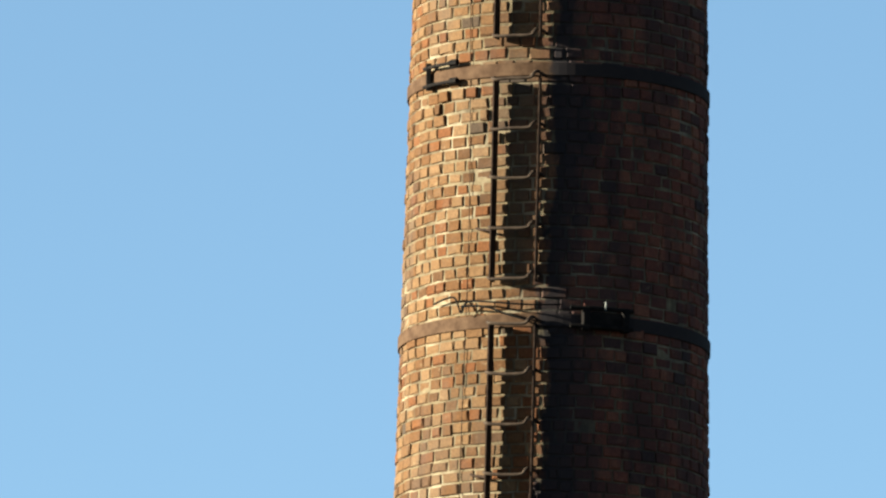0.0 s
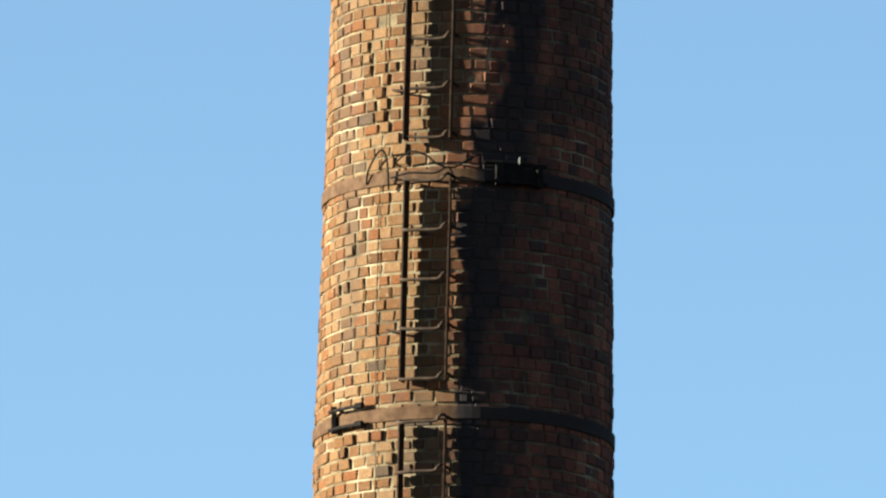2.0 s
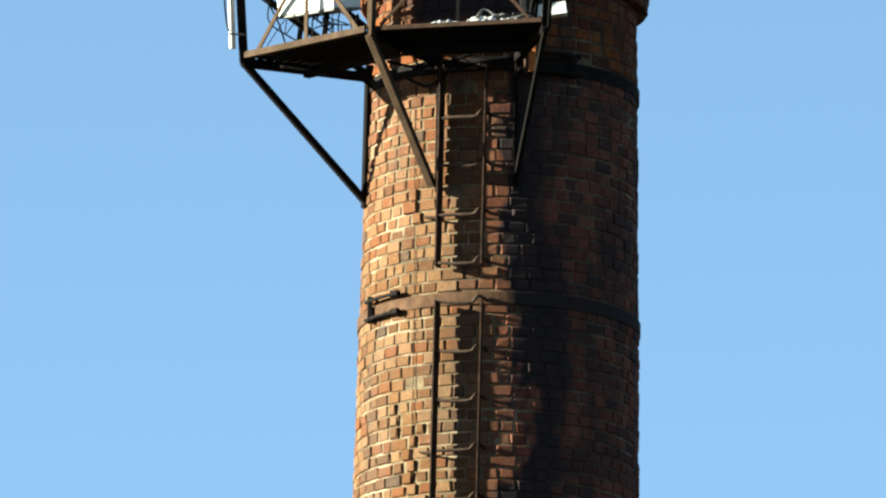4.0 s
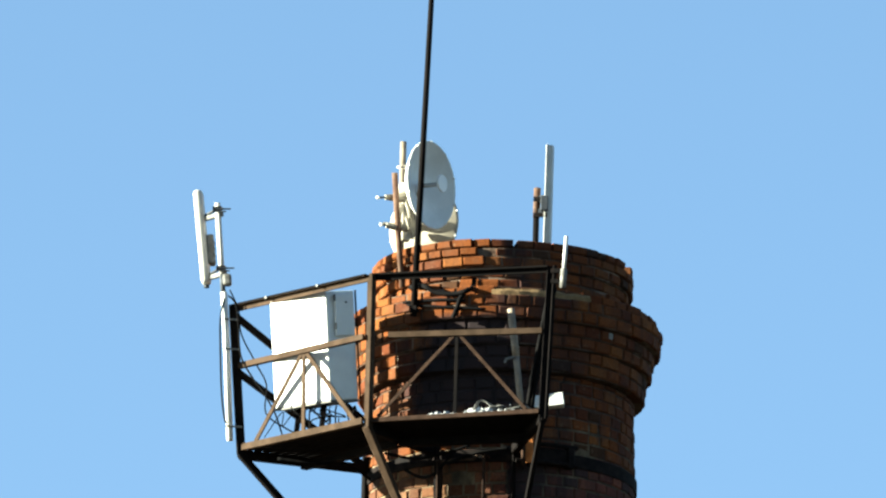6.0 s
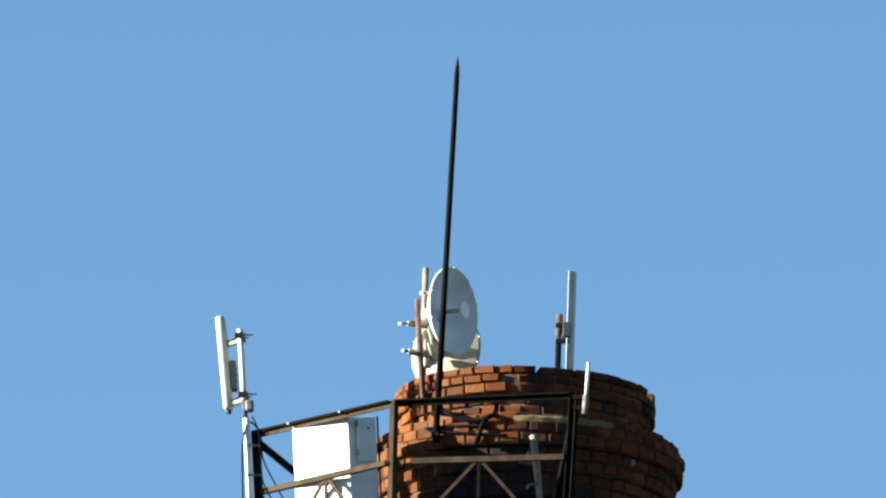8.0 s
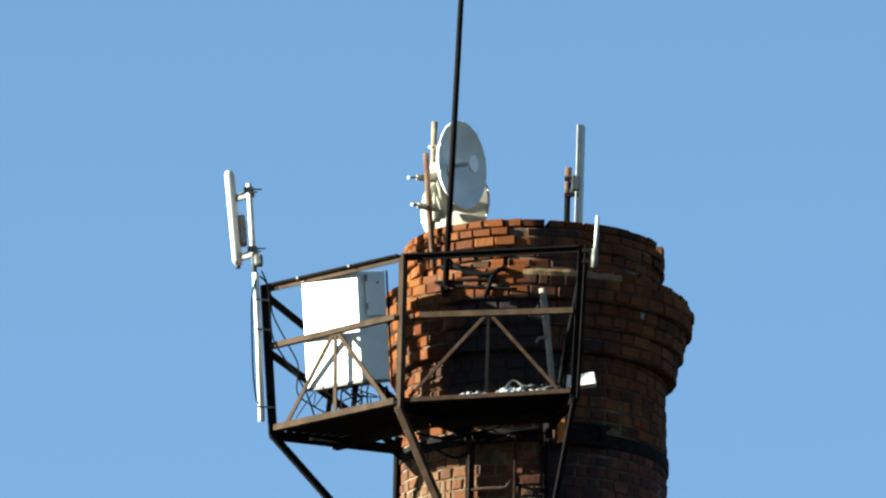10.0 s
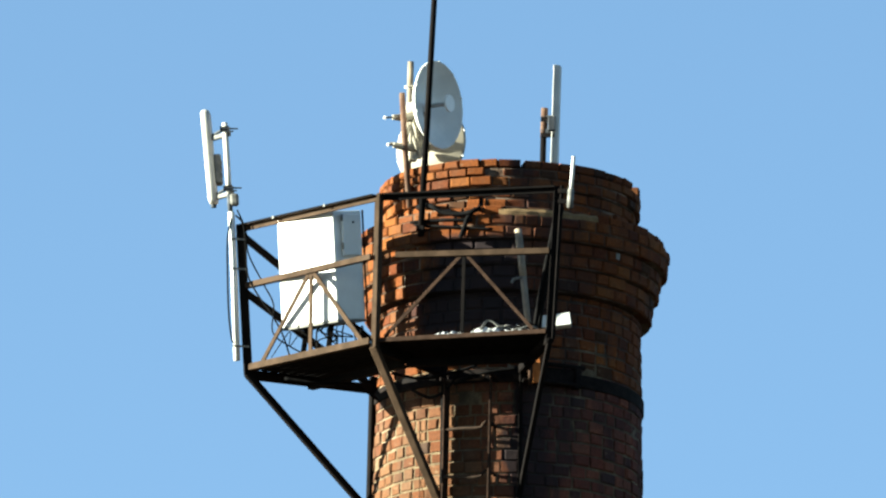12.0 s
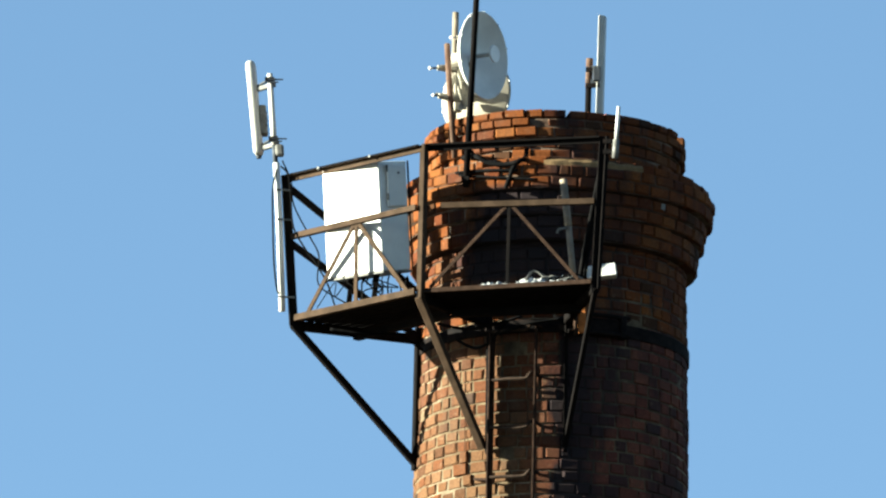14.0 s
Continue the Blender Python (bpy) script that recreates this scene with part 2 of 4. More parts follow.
def bar(bm, p0, p1, w, d, side=(0, -1, 0)):
    """A bevelled flat bar: w across, d towards side."""
    p0, p1 = Vector(p0), Vector(p1)
    z = (p1 - p0).normalized()
    y = Vector(side)
    y = (y - z * y.dot(z))
    y = y.normalized() if y.length > 1e-4 else z.orthogonal().normalized()
    x = y.cross(z)
    c = min(w, d) * 0.14
    ring = [(-w / 2 + c, -d / 2), (w / 2 - c, -d / 2), (w / 2, -d / 2 + c), (w / 2, d / 2 - c), (w / 2 - c, d / 2), (-w / 2 + c, d / 2), (-w / 2, d / 2 - c), (-w / 2, -d / 2 + c)]
    ends = [[bm.verts.new(p + x * u + y * v) for u, v in ring] for p in (p0, p1)]
    for i in range(8):
        bm.faces.new((ends[0][i], ends[0][(i + 1) % 8], ends[1][(i + 1) % 8], ends[1][i]))
    bm.faces.new(ends[0][::-1])
    bm.faces.new(ends[1])
    return bm


def angle_bar(bm, p0, p1, w, t, side=(0, -1, 0)):
    """An L-section: one leg across, one leg towards side."""
    p0, p1 = Vector(p0), Vector(p1)
    z = (p1 - p0).normalized()
    y = Vector(side)
    y = (y - z * y.dot(z)).normalized()
    x = y.cross(z)
    ring = [(-w / 2, -w / 2), (w / 2, -w / 2), (w / 2, -w / 2 + t), (-w / 2 + t, -w / 2 + t), (-w / 2 + t, w / 2), (-w / 2, w / 2)]
    ends = [[bm.verts.new(p + x * u + y * v) for u, v in ring] for p in (p0, p1)]
    for i in range(6):
        bm.faces.new((ends[0][i], ends[0][(i + 1) % 6], ends[1][(i + 1) % 6], ends[1][i]))
    bm.faces.new(ends[0][::-1])
    bm.faces.new(ends[1])
    return bm


def tube(bm, pts, r, n=8, taper=None):
    pts = [Vector(p) for p in pts]
    rings = []
    ref = None
    for i, p in enumerate(pts):
        d = (pts[min(i + 1, len(pts) - 1)] - pts[max(i - 1, 0)]).normalized()
        if ref is None:
            ref = d.orthogonal().normalized()
        ref = (ref - d * ref.dot(d)).normalized()
        s = d.cross(ref)
        rr = r if taper is None else taper[i]
        rings.append([bm.verts.new(p + (ref * math.cos(k * 2 * math.pi / n) + s * math.sin(k * 2 * math.pi / n)) * rr) for k in range(n)])
    for r0, r1 in zip(rings, rings[1:]):
        for k in range(n):
            bm.faces.new((r0[k], r0[(k + 1) % n], r1[(k + 1) % n], r1[k]))
    bm.faces.new(rings[0][::-1])
    bm.faces.new(rings[-1])
    return bm


def curve_points(pts, n=6):
    """A smooth line through a few places."""
    pts = [Vector(p) for p in pts]
    out = []
    for i in range(len(pts) - 1):
        p0, p1, p2, p3 = pts[max(i - 1, 0)], pts[i], pts[i + 1], pts[min(i + 2, len(pts) - 1)]
        for k in range(n):
            t = k / n
            out.append(0.5 * ((2 * p1) + (p2 - p0) * t + (2 * p0 - 5 * p1 + 4 * p2 - p3) * t * t + (3 * p1 - p0 - 3 * p2 + p3) * t ** 3))
    out.append(pts[-1])
    return out


def block(bm, origin, ex, ey, ez, bevel=0.0):
    """A box from a corner and three edges, with bevelled edges."""
    o, ex, ey, ez = Vector(origin), Vector(ex), Vector(ey), Vector(ez)
    v = [bm.verts.new(o + ex * i + ey * j + ez * k) for k in (0, 1) for j in (0, 1) for i in (0, 1)]
    fs = [bm.faces.new([v[i] for i in q]) for q in ((0, 2, 3, 1), (4, 5, 7, 6), (0, 1, 5, 4), (2, 6, 7, 3), (0, 4, 6, 2), (1, 3, 7, 5))]
    if bevel:
        es = list({e for f in fs for e in f.edges})
        bmesh.ops.bevel(bm, geom=es, offset=bevel, segments=2, affect="EDGES", profile=0.5)
    bmesh.ops.recalc_face_normals(bm, faces=bm.faces)
    return bm


def lathe(bm, profile, a0=0.0, a1=360.0, n=96):
    """Turn a closed or open outline of (radius, height) round the upright axis."""
    full = abs(a1 - a0) >= 359.9
    steps = n if full else n + 1
    rings = []
    for i in range(steps):
        a = radians(a0 + (a1 - a0) * i / n)
        rings.append([bm.verts.new((r * math.sin(a), -r * math.cos(a), z)) for r, z in profile])
    for i in range(n):
        r0, r1 = rings[i], rings[(i + 1) % steps]
        for k in range(len(profile)):
            q = (k + 1) % len(profile)
            bm.faces.new((r0[k], r1[k], r1[q], r0[q]))
    if not full:
        bm.faces.new(rings[0])
        bm.faces.new(rings[-1][::-1])
    bmesh.ops.recalc_face_normals(bm, faces=bm.faces)
    return bm


def wall(z):
    """Outer radius of the shaft at a height."""
    return 0.997 - 0.0179 * (z - 18.69)


def on_wall(x, z, off=0.0):
    """The place on the viewer's side of the shaft at x, standing off by some metres."""
    r = wall(z) + off
    return Vector((x, -math.sqrt(max(r * r - x * x, 0.0)), z))


# ---- ground ----
# sheet is out of view; its darkness limits the light bounced upwards
bm = bmesh.new()
for p in ((-1800, -1800), (1800, -1800), (1800, 1800), (-1800, 1800)):
    bm.verts.new((*p, 0.0))
bm.faces.new(bm.verts)
tagged(part("ground", bm, M_GROUND), "plain dark ground round the chimney, out of view", "ground", kind="structure")

# ---- chimney ----
RIM = 26.535
chimney = thing("chimney", (0, 0, 0), "tall round tapering brick chimney with a corbelled red head", "chimney")
HEAD = [(25.63, 0.944), (25.71, 0.95), (25.79, 0.985), (25.87, 1.0), (25.95, 1.045), (26.03, 1.052), (26.105, 1.012), (26.17, 0.832), (26.27, 0.832), (26.345, 0.857), (26.415, 0.86), (26.475, 0.857)]
bm = bmesh.new()
core = [(wall(0) - 0.008, -0.3)] + [(wall(z) - 0.008, z) for z in (6, 12, 18, 22)] + [(wall(25.3) - 0.008, 25.33), (0.7, 25.33), (0.7, -0.3)]
part("mortar_core", lathe(bm, core, n=128), M_MORTAR, chimney, "pale sandy lime mortar between the bricks")
bm = bmesh.new()
core = [(0.7, 25.33), (wall(25.33) - 0.010, 25.335), (wall(25.62) - 0.010, 25.63)]
for i, (z, r) in enumerate(HEAD):
    z1 = HEAD[i + 1][0] if i + 1 < len(HEAD) else RIM
    back = r - (0.012 if i < 7 else 0.026)
    core += [(back, z + 0.004), (back, z1 - 0.004)]
core[-2:] = []
core += [(0.60, HEAD[-1][0]), (0.60, 15.0), (0.4, 15.0), (0.4, 14.9), (0.65, 14.9), (0.65, 25.33)]
part("head_mortar_core", lathe(bm, core, n=128), M_MORTAR_OLD, chimney, "dark sooty mortar between the head bricks")

rng = random.Random(7)


def course(r, z0, z1, pitch, wild):
    """One ring of bricks of uneven length: angles, heights, radius."""
    out, a, end = [], rng.random() * 0.15, None
    end = a + 2 * math.pi
    while a < end - 0.4 * pitch / r:
        w = pitch * rng.choice((0.78, 0.9, 1.0, 1.0, 1.1, 1.25)) / r
        b = min(a + w, end)
        if end - b < 0.5 * pitch / r:
            b = end
        out.append((a, b, z0, z1, r + rng.gauss(0, 0.003 if pitch < 0.145 else 0.005) - (rng.random() < wild) * rng.uniform(0.003, 0.007)))
        a = b
    return out


BRICK_FACES = ((0, 1, 2, 3), (4, 5, 1, 0), (5, 6, 2, 1), (6, 7, 3, 2), (7, 4, 0, 3), (8, 9, 5, 4), (9, 10, 6, 5), (10, 11, 7, 6), (11, 8, 4, 7))


def brick_corners(w, hgt, depth, rnd):
    """A worn brick about its outer face: x along the wall, y into it, z up."""
    c = rnd.uniform(0.004, 0.012)
    j = lambda k=0.005: rnd.uniform(-k, k)
    x, z = w / 2, hgt / 2
    out = [(sx * (x - c) + j(), j(0.002), sz * (z - c) + j()) for sx, sz in ((-1, -1), (1, -1), (1, 1), (-1, 1))]
    out += [(sx * x + j(), c + abs(j()), sz * z + j(0.002)) for sx, sz in ((-1, -1), (1, -1), (1, 1), (-1, 1))]
    out += [(sx * x, depth, sz * z) for sx, sz in ((-1, -1), (1, -1), (1, 1), (-1, 1))]
    return out


def sag(a, z):
    """The courses run a little uneven."""
    return 0.011 * noise.noise(Vector((math.sin(a) * 2.2, math.cos(a) * 2.2, z * 1.3))) + rng.uniform(-0.002, 0.002)


CRACKS = (((-0.49, 22.68), (-0.62, 22.30)), ((-0.62, 22.30), (-0.46, 22.02)), ((-0.46, 22.02), (-0.42, 21.95)), ((-0.71, 21.52), (-0.75, 21.40)), ((-0.78, 21.25), (-0.80, 21.12)), ((-0.77, 20.22), (-0.75, 20.0)), ((-0.60, 20.18), (-0.50, 19.98)), ((-0.50, 19.98), (-0.44, 19.85)), ((-0.70, 22.78), (-0.69, 22.55)), ((-0.60, 24.22), (-0.52, 24.0)))


def cracked(a, r, z):
    """Whether a brick lies on one of the stepped cracks in the wall."""
    x = r * math.sin(a)
    if math.cos(a) < 0:
        return False
    for (x0, z0), (x1, z1) in CRACKS:
        if z1 <= z <= z0 and abs(x - (x0 + (x1 - x0) * (z0 - z) / (z0 - z1))) < 0.045:
            return True
    return False


def masonry(name, bricks, material, label, depth=0.07):
    verts, faces = [], []
    for a0, a1, z0, z1, r in bricks:
        gap, bed = rng.uniform(0.005, 0.012) + (rng.random() < 0.05) * 0.012, rng.uniform(0.005, 0.011)
        if cracked((a0 + a1) / 2, r, z0):
            gap += 0.03
            r += 0.014
        a, zc = (a0 + a1) / 2, (z0 + z1) / 2 + sag((a0 + a1) / 2, z0)
        ca, sa, n = math.cos(a), math.sin(a), len(verts)
        for x, y, z in brick_corners((a1 - a0) * r - gap, z1 - z0 - bed, depth, rng):
            verts.append((x * ca + (r - y) * sa, x * sa - (r - y) * ca, zc + z))
        faces += [tuple(i + n for i in f) for f in BRICK_FACES]
    me = bpy.data.meshes.new(name)
    me.from_pydata(verts, [], faces)
    me.materials.append(material)
    ob = new(name, me)
    ob.parent = chimney
    return tagged(ob, label, kind="stuff")


def single_bricks(bricks, material):
    """Bricks that lie nearest as pieces of their own, on a few shared meshes."""
    shapes = []
    for k in range(10):
        me = bpy.data.meshes.new("brick")
        me.from_pydata(brick_corners(0.135, 0.068, 0.07, rng), [], BRICK_FACES)
        me.materials.append(material)
        shapes.append(me)
    for a0, a1, z0, z1, r in bricks:
        a = (a0 + a1) / 2
        ob = new("brick", rng.choice(shapes))
        ob.parent = chimney
        r += 0.014 * cracked(a, r, z0)
        ob.matrix_basis = Matrix.Translation((r * math.sin(a), -r * math.cos(a), (z0 + z1) / 2 + sag(a, z0))) @ Matrix.Rotation(a + rng.uniform(-0.02, 0.02), 4, "Z") @ Matrix.Rotation(rng.uniform(-0.02, 0.02), 4, "Y") @ Matrix.Diagonal((((a1 - a0) * r - rng.uniform(0.006, 0.016) - 0.03 * cracked(a, r, z0)) / 0.135, 1, (z1 - z0 - 0.01) / 0.068, 1))


rim, tan, near, head, near_head = [], [], [], [], []
z = 0.0
while z < 25.62:
    z1 = min(z + 0.0785, 25.63)
    ring = course(wall(z), z, z1, 0.117, 0.04)
    for b in ring:
        mid = (b[0] + b[1]) / 2 % (2 * math.pi)
        left = mid - 2 * math.pi if mid > math.pi else mid
        if z > 25.10:
            head.append(b)
        elif 18.75 < z < 20.6 and radians(-80) < left < radians(-2) and len(near) < 296:
            near.append(b)
        else:
            tan.append(b)
    z = z1
for i, (z, r) in enumerate(HEAD):
    z1 = HEAD[i + 1][0] if i + 1 < len(HEAD) else RIM
    for b in course(r, z, z1, 0.13, 0.03):
        mid = (b[0] + b[1]) / 2 % (2 * math.pi)
        left = mid - 2 * math.pi if mid > math.pi else mid
        if i >= 7 and radians(-11) < left < radians(62):
            b = (*b[:4], b[4] - 0.018)
        if i == len(HEAD) - 2 and radians(-9) < left < radians(-2):
            continue
        if i == len(HEAD) - 1:
            if radians(68) < left < radians(82):
                continue
            if b[0] <= 2 * math.pi < b[1] or b[0] <= 0 < b[1]:
                b = (b[0], b[1] - 0.03, *b[2:])
            rim.append(b)
        elif i >= 7 and abs(left) < radians(85):
            near_head.append(b)
        else:
            head.append(b)
masonry("shaft_brickwork", tan, M_TAN, "weathered tan and orange bricks with sooty patches")
masonry("rim_brickwork", rim, M_RED, "uneven top course of worn red bricks with gaps", 0.24)
masonry("head_brickwork", head, M_RED, "worn red bricks of the corbelled head")
bm = bmesh.new()
lathe(bm, [(0.84, 26.12), (0.99, 26.098), (1.034, 26.10), (1.032, 26.132), (1.015, 26.152), (0.83, 26.182)], -4, 34, n=48)
for v in bm.verts:
    v.co += Vector((0, 0, 0.009 * noise.noise(v.co * 13))) + v.co * Vector((0.01, 0.01, 0)) * noise.noise(v.co * 9)
part("cement_ledge", bm, M_CEMENT, chimney, "rough pale cement smeared along the ledge")

bm = bmesh.new()
a = radians(44)
o = Vector((1.004 * math.sin(a), -1.004 * math.cos(a), 25.895))
block(bm, o, Vector((math.cos(a), math.sin(a), 0)) * 0.038, Vector((-math.sin(a), math.cos(a), 0)) * 0.03, Vector((0.003, 0, 0.046)), 0.006)
part("lime_patch", bm, M_ZINC, chimney, "small pale lump of lime on the corbel")

# ---- iron hoops ----
def hoop(z, side):
    at = thing("iron_hoop", (0, 0, z), "rusty flat iron hoop tightened round the brick shaft", "hoop", "hoops round the chimney")
    r = wall(z + 0.05)
    bm = bmesh.new()
    lathe(bm, [(r - 0.01, z), (r + 0.013, z), (r + 0.015, z + 0.004), (r + 0.015, z + 0.082), (r + 0.011, z + 0.086), (r - 0.01, z + 0.086)], n=120)
    piece("band", bm, M_BLACK if z > 25 else M_HOOP, at)
    if side == "left":
        for dz in (-0.004, 0.116):
            bm = bmesh.new()
            pts = [on_wall(x, z, 0.045) + Vector((0, 0, dz)) for x in (-0.87, -0.80, -0.72, -0.66)]
            tube(bm, pts, 0.012)
            bolt = piece("tension_bolt", bm, M_BLACK, at)
            bm = bmesh.new()
            tube(bm, [on_wall(x, z, 0.045) + Vector((0, 0, dz)) for x in (-0.70, -0.655)], 0.022, 6)
            piece("nut", bm, M_BLACK, bolt)
        bm = bmesh.new()
        p = on_wall(-0.84, z, 0.035)
        bar(bm, p + Vector((0, 0, -0.03)), p + Vector((0, 0, 0.145)), 0.035, 0.04)
        piece("clamp_plate", bm, M_BLACK, at)
    else:
        for x in (0.20, 0.45):
            bm = bmesh.new()
            p = on_wall(x, z, 0.04)
            bar(bm, p + Vector((0, 0, -0.02)), p + Vector((0, 0, 0.12)), 0.05, 0.06, p * Vector((1, 1, 0)))
            piece("clamp_plate", bm, M_BLACK, at)
        # added block fills the dark area between the two clamp plates
        bm = bmesh.new()
        bar(bm, on_wall(0.21, z + 0.045, 0.03), on_wall(0.44, z + 0.045, 0.03), 0.11, 0.05, (0.3, -1, 0))
        piece("clamp_block", bm, M_BLACK, at, "plain black block filling the clamp")
        for dz in (0.0, 0.12):
            bm = bmesh.new()
            tube(bm, [on_wall(x, z, 0.06) + Vector((0, 0, dz)) for x in (0.10, 0.22, 0.34, 0.50)], 0.014)
            piece("tension_bolt", bm, M_BLACK, at)
        if z > 25:
            return at
        bm = bmesh.new()
        tube(bm, [on_wall(0.325, z, 0.07) + Vector((0, 0, 0.11)), on_wall(0.327, z, 0.075) + Vector((0, 0, 0.165))], 0.006, 6)
        piece("bare_stud", bm, M_ZINC, at, "bright bare metal stud")
    return at


for z, side in ((18.655, "right"), (20.30, "left"), (21.865, "right"), (23.455, "left"), (25.02, "right")):
    hoop(z, side)

# ---- ladder sections ----
def stand_off(x, z, off):
    """A place straight out from the shaft's wall at x."""
    p = on_wall(x, z)
    return p + (p * Vector((1, 1, 0))).normalized() * off


def ladder(top, lean=0.0, near=0.03, far=0.012, rungs=5):
    at = thing("ladder_section", (-0.27, -wall(top), top - 1.33), "narrow rusty iron ladder section fixed to the brickwork", "ladder", "ladder sections up the chimney")
    bottom = top - 0.327 * (rungs - 1) - 0.012
    for x, off, deep in ((-0.375, near + 0.042, 0.084), (-0.115, far + 0.042, 0.084)):
        bm = bmesh.new()
        s = 0.012 * (top - 21) / 4
        bar(bm, stand_off(x - 0.005 + s, bottom, off - lean * 0.5), stand_off(x + 0.005 + s, top + 0.015, off), 0.011, deep, on_wall(x, top) * Vector((1, 1, 0)))
        piece("side_rail", bm, M_LADDER, at)
    for k in range(rungs):
        z = top - 0.327 * k
        s = 0.012 * (z - 21) / 4
        out = 0.112 - lean * k / 4
        wig = rng.uniform(-0.008, 0.008)
        bm = bmesh.new()
        y = stand_off(-0.373, z, out).y
        tube(bm, curve_points([(-0.425 + s, y + 0.012, z + 0.012 + wig), (-0.40 + s, y - 0.012, z + wig), (-0.30 + s, y - 0.035, z - 0.002), (-0.19 + s, y - 0.055, z), (-0.165 + s, y - 0.055, z + 0.022), (-0.145 + s, y - 0.035, z + 0.045), (-0.122 + s, y, z + 0.05)], 5), 0.0105, 8)
        step = piece("rung", bm, M_RUNG, at)
        bm = bmesh.new()
        tube(bm, [stand_off(-0.115 + s, z + 0.04, 0.06), stand_off(-0.09 + s, z + 0.03, 0.03), stand_off(-0.08 + s, z + 0.026, -0.02)], 0.011, 6)
        piece("wall_anchor", bm, M_LADDER, step)
        if k == 3:
            bm = bmesh.new()
            tube(bm, [stand_off(-0.38 + s, z - 0.01, 0.09), stand_off(-0.47 + s, z + 0.01, 0.05), stand_off(-0.52 + s, z + 0.035, -0.02)], 0.009, 6)
            piece("tie_rod", bm, M_LADDER, at)
    return at


for top, lean, near_gap, far_gap in ((18.659, 0.015, 0.034, 0.012), (20.268, 0.025, 0.036, 0.012), (21.858, 0.01, 0.036, 0.014), (23.450, 0.0, 0.056, 0.045), (25.02, 0.0, 0.045, 0.04)):
    ladder(top, lean, near_gap, far_gap)


def cable(name, pts, r, label, material=None, n=6, category="cable", group=""):
    bm = bmesh.new()
    tube(bm, curve_points(pts, n), r, 6)
    return tagged(part(name, bm, material or M_CABLE, None, "", True), label, category, group)


cable("wall_cable", [on_wall(-0.57 + 0.012 * math.sin(z * 1.7) + 0.003 * (z - 20), z, 0.006) for z in [16 + 0.55 * i for i in range(17)]], 0.0026, "thin grey wire running up the brickwork", M_RUST)
for z, pts in ((18.655, [(-0.78, 0.19, 0.03), (-0.70, 0.21, 0.05), (-0.64, 0.20, 0.06), (-0.60, 0.10, 0.07), (-0.56, 0.17, 0.06), (-0.40, 0.15, 0.10), (-0.20, 0.13, 0.09), (0.04, 0.14, 0.03)]),
               (18.70, [(-0.60, 0.10, 0.06), (-0.45, 0.08, 0.09), (-0.30, 0.02, 0.10), (-0.18, -0.02, 0.10), (-0.10, -0.06, 0.05)]),
               (21.865, [(-0.66, 0.02, 0.02), (-0.65, 0.10, 0.04), (-0.605, 0.19, 0.05), (-0.566, 0.225, 0.05), (-0.535, 0.18, 0.05), (-0.52, 0.07, 0.05), (-0.515, -0.04, 0.03)]),
               (21.90, [(-0.47, 0.10, 0.05), (-0.38, 0.15, 0.10), (-0.28, 0.12, 0.11), (-0.20, 0.06, 0.10), (-0.10, 0.04, 0.09), (0.0, 0.10, 0.07), (0.07, 0.14, 0.03)]),
               (21.88, [(-0.50, 0.02, 0.04), (-0.38, 0.03, 0.10), (-0.22, 0.02, 0.11), (-0.13, 0.06, 0.10), (-0.09, -0.02, 0.05)])):
    cable("loose_wire", [on_wall(x, z, off) + Vector((0, 0, dz)) for x, dz, off in pts], 0.0065, "stiff loose black wire bent over the iron hoop", M_CABLE, group="loose wires on the hoops")

# ---- service platform ----
TOP = {"l": Vector((-1.765, -0.64, 26.09)), "m": Vector((-0.855, -1.50, 26.09)), "r": Vector((0.318, -1.77, 26.09))}
MID = {"l": Vector((-1.73, -0.64, 25.70)), "m": Vector((-0.868, -1.48, 25.70)), "r": Vector((0.288, -1.74, 25.685))}
LOW = {"l": Vector((-1.695, -0.65, 25.15)), "m": Vector((-0.866, -1.45, 25.145)), "r": Vector((0.272, -1.72, 25.155))}
FOOT = {"l": Vector((-0.885, -0.17, 24.30)), "m": Vector((-0.447, -0.845, 24.25)), "r": Vector((0.087, -0.905, 24.26))}
HUB = {"l": Vector((-0.875, -0.20, 25.13)), "m": Vector((-0.447, -0.835, 25.10)), "r": Vector((0.087, -0.90, 25.10))}
platform = thing("service_platform", (-0.6, -0.9, 25.1), "brown painted angle-steel platform with rails and braces", "platform")
for k in "lmr":
    out = Vector((LOW[k].x, LOW[k].y, 0)).normalized()
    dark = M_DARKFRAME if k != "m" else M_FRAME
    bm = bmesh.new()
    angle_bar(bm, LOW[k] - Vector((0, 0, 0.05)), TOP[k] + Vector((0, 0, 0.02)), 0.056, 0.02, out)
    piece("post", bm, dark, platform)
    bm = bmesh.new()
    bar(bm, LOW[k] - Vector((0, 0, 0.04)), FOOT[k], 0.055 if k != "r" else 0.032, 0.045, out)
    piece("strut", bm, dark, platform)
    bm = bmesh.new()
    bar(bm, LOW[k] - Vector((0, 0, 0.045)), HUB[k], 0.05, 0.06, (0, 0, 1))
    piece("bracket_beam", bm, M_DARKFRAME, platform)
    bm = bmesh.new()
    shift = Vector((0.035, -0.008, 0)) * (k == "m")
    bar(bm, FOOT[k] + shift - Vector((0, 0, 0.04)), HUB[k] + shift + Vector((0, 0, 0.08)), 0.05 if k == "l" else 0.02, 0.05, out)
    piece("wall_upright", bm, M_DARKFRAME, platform)
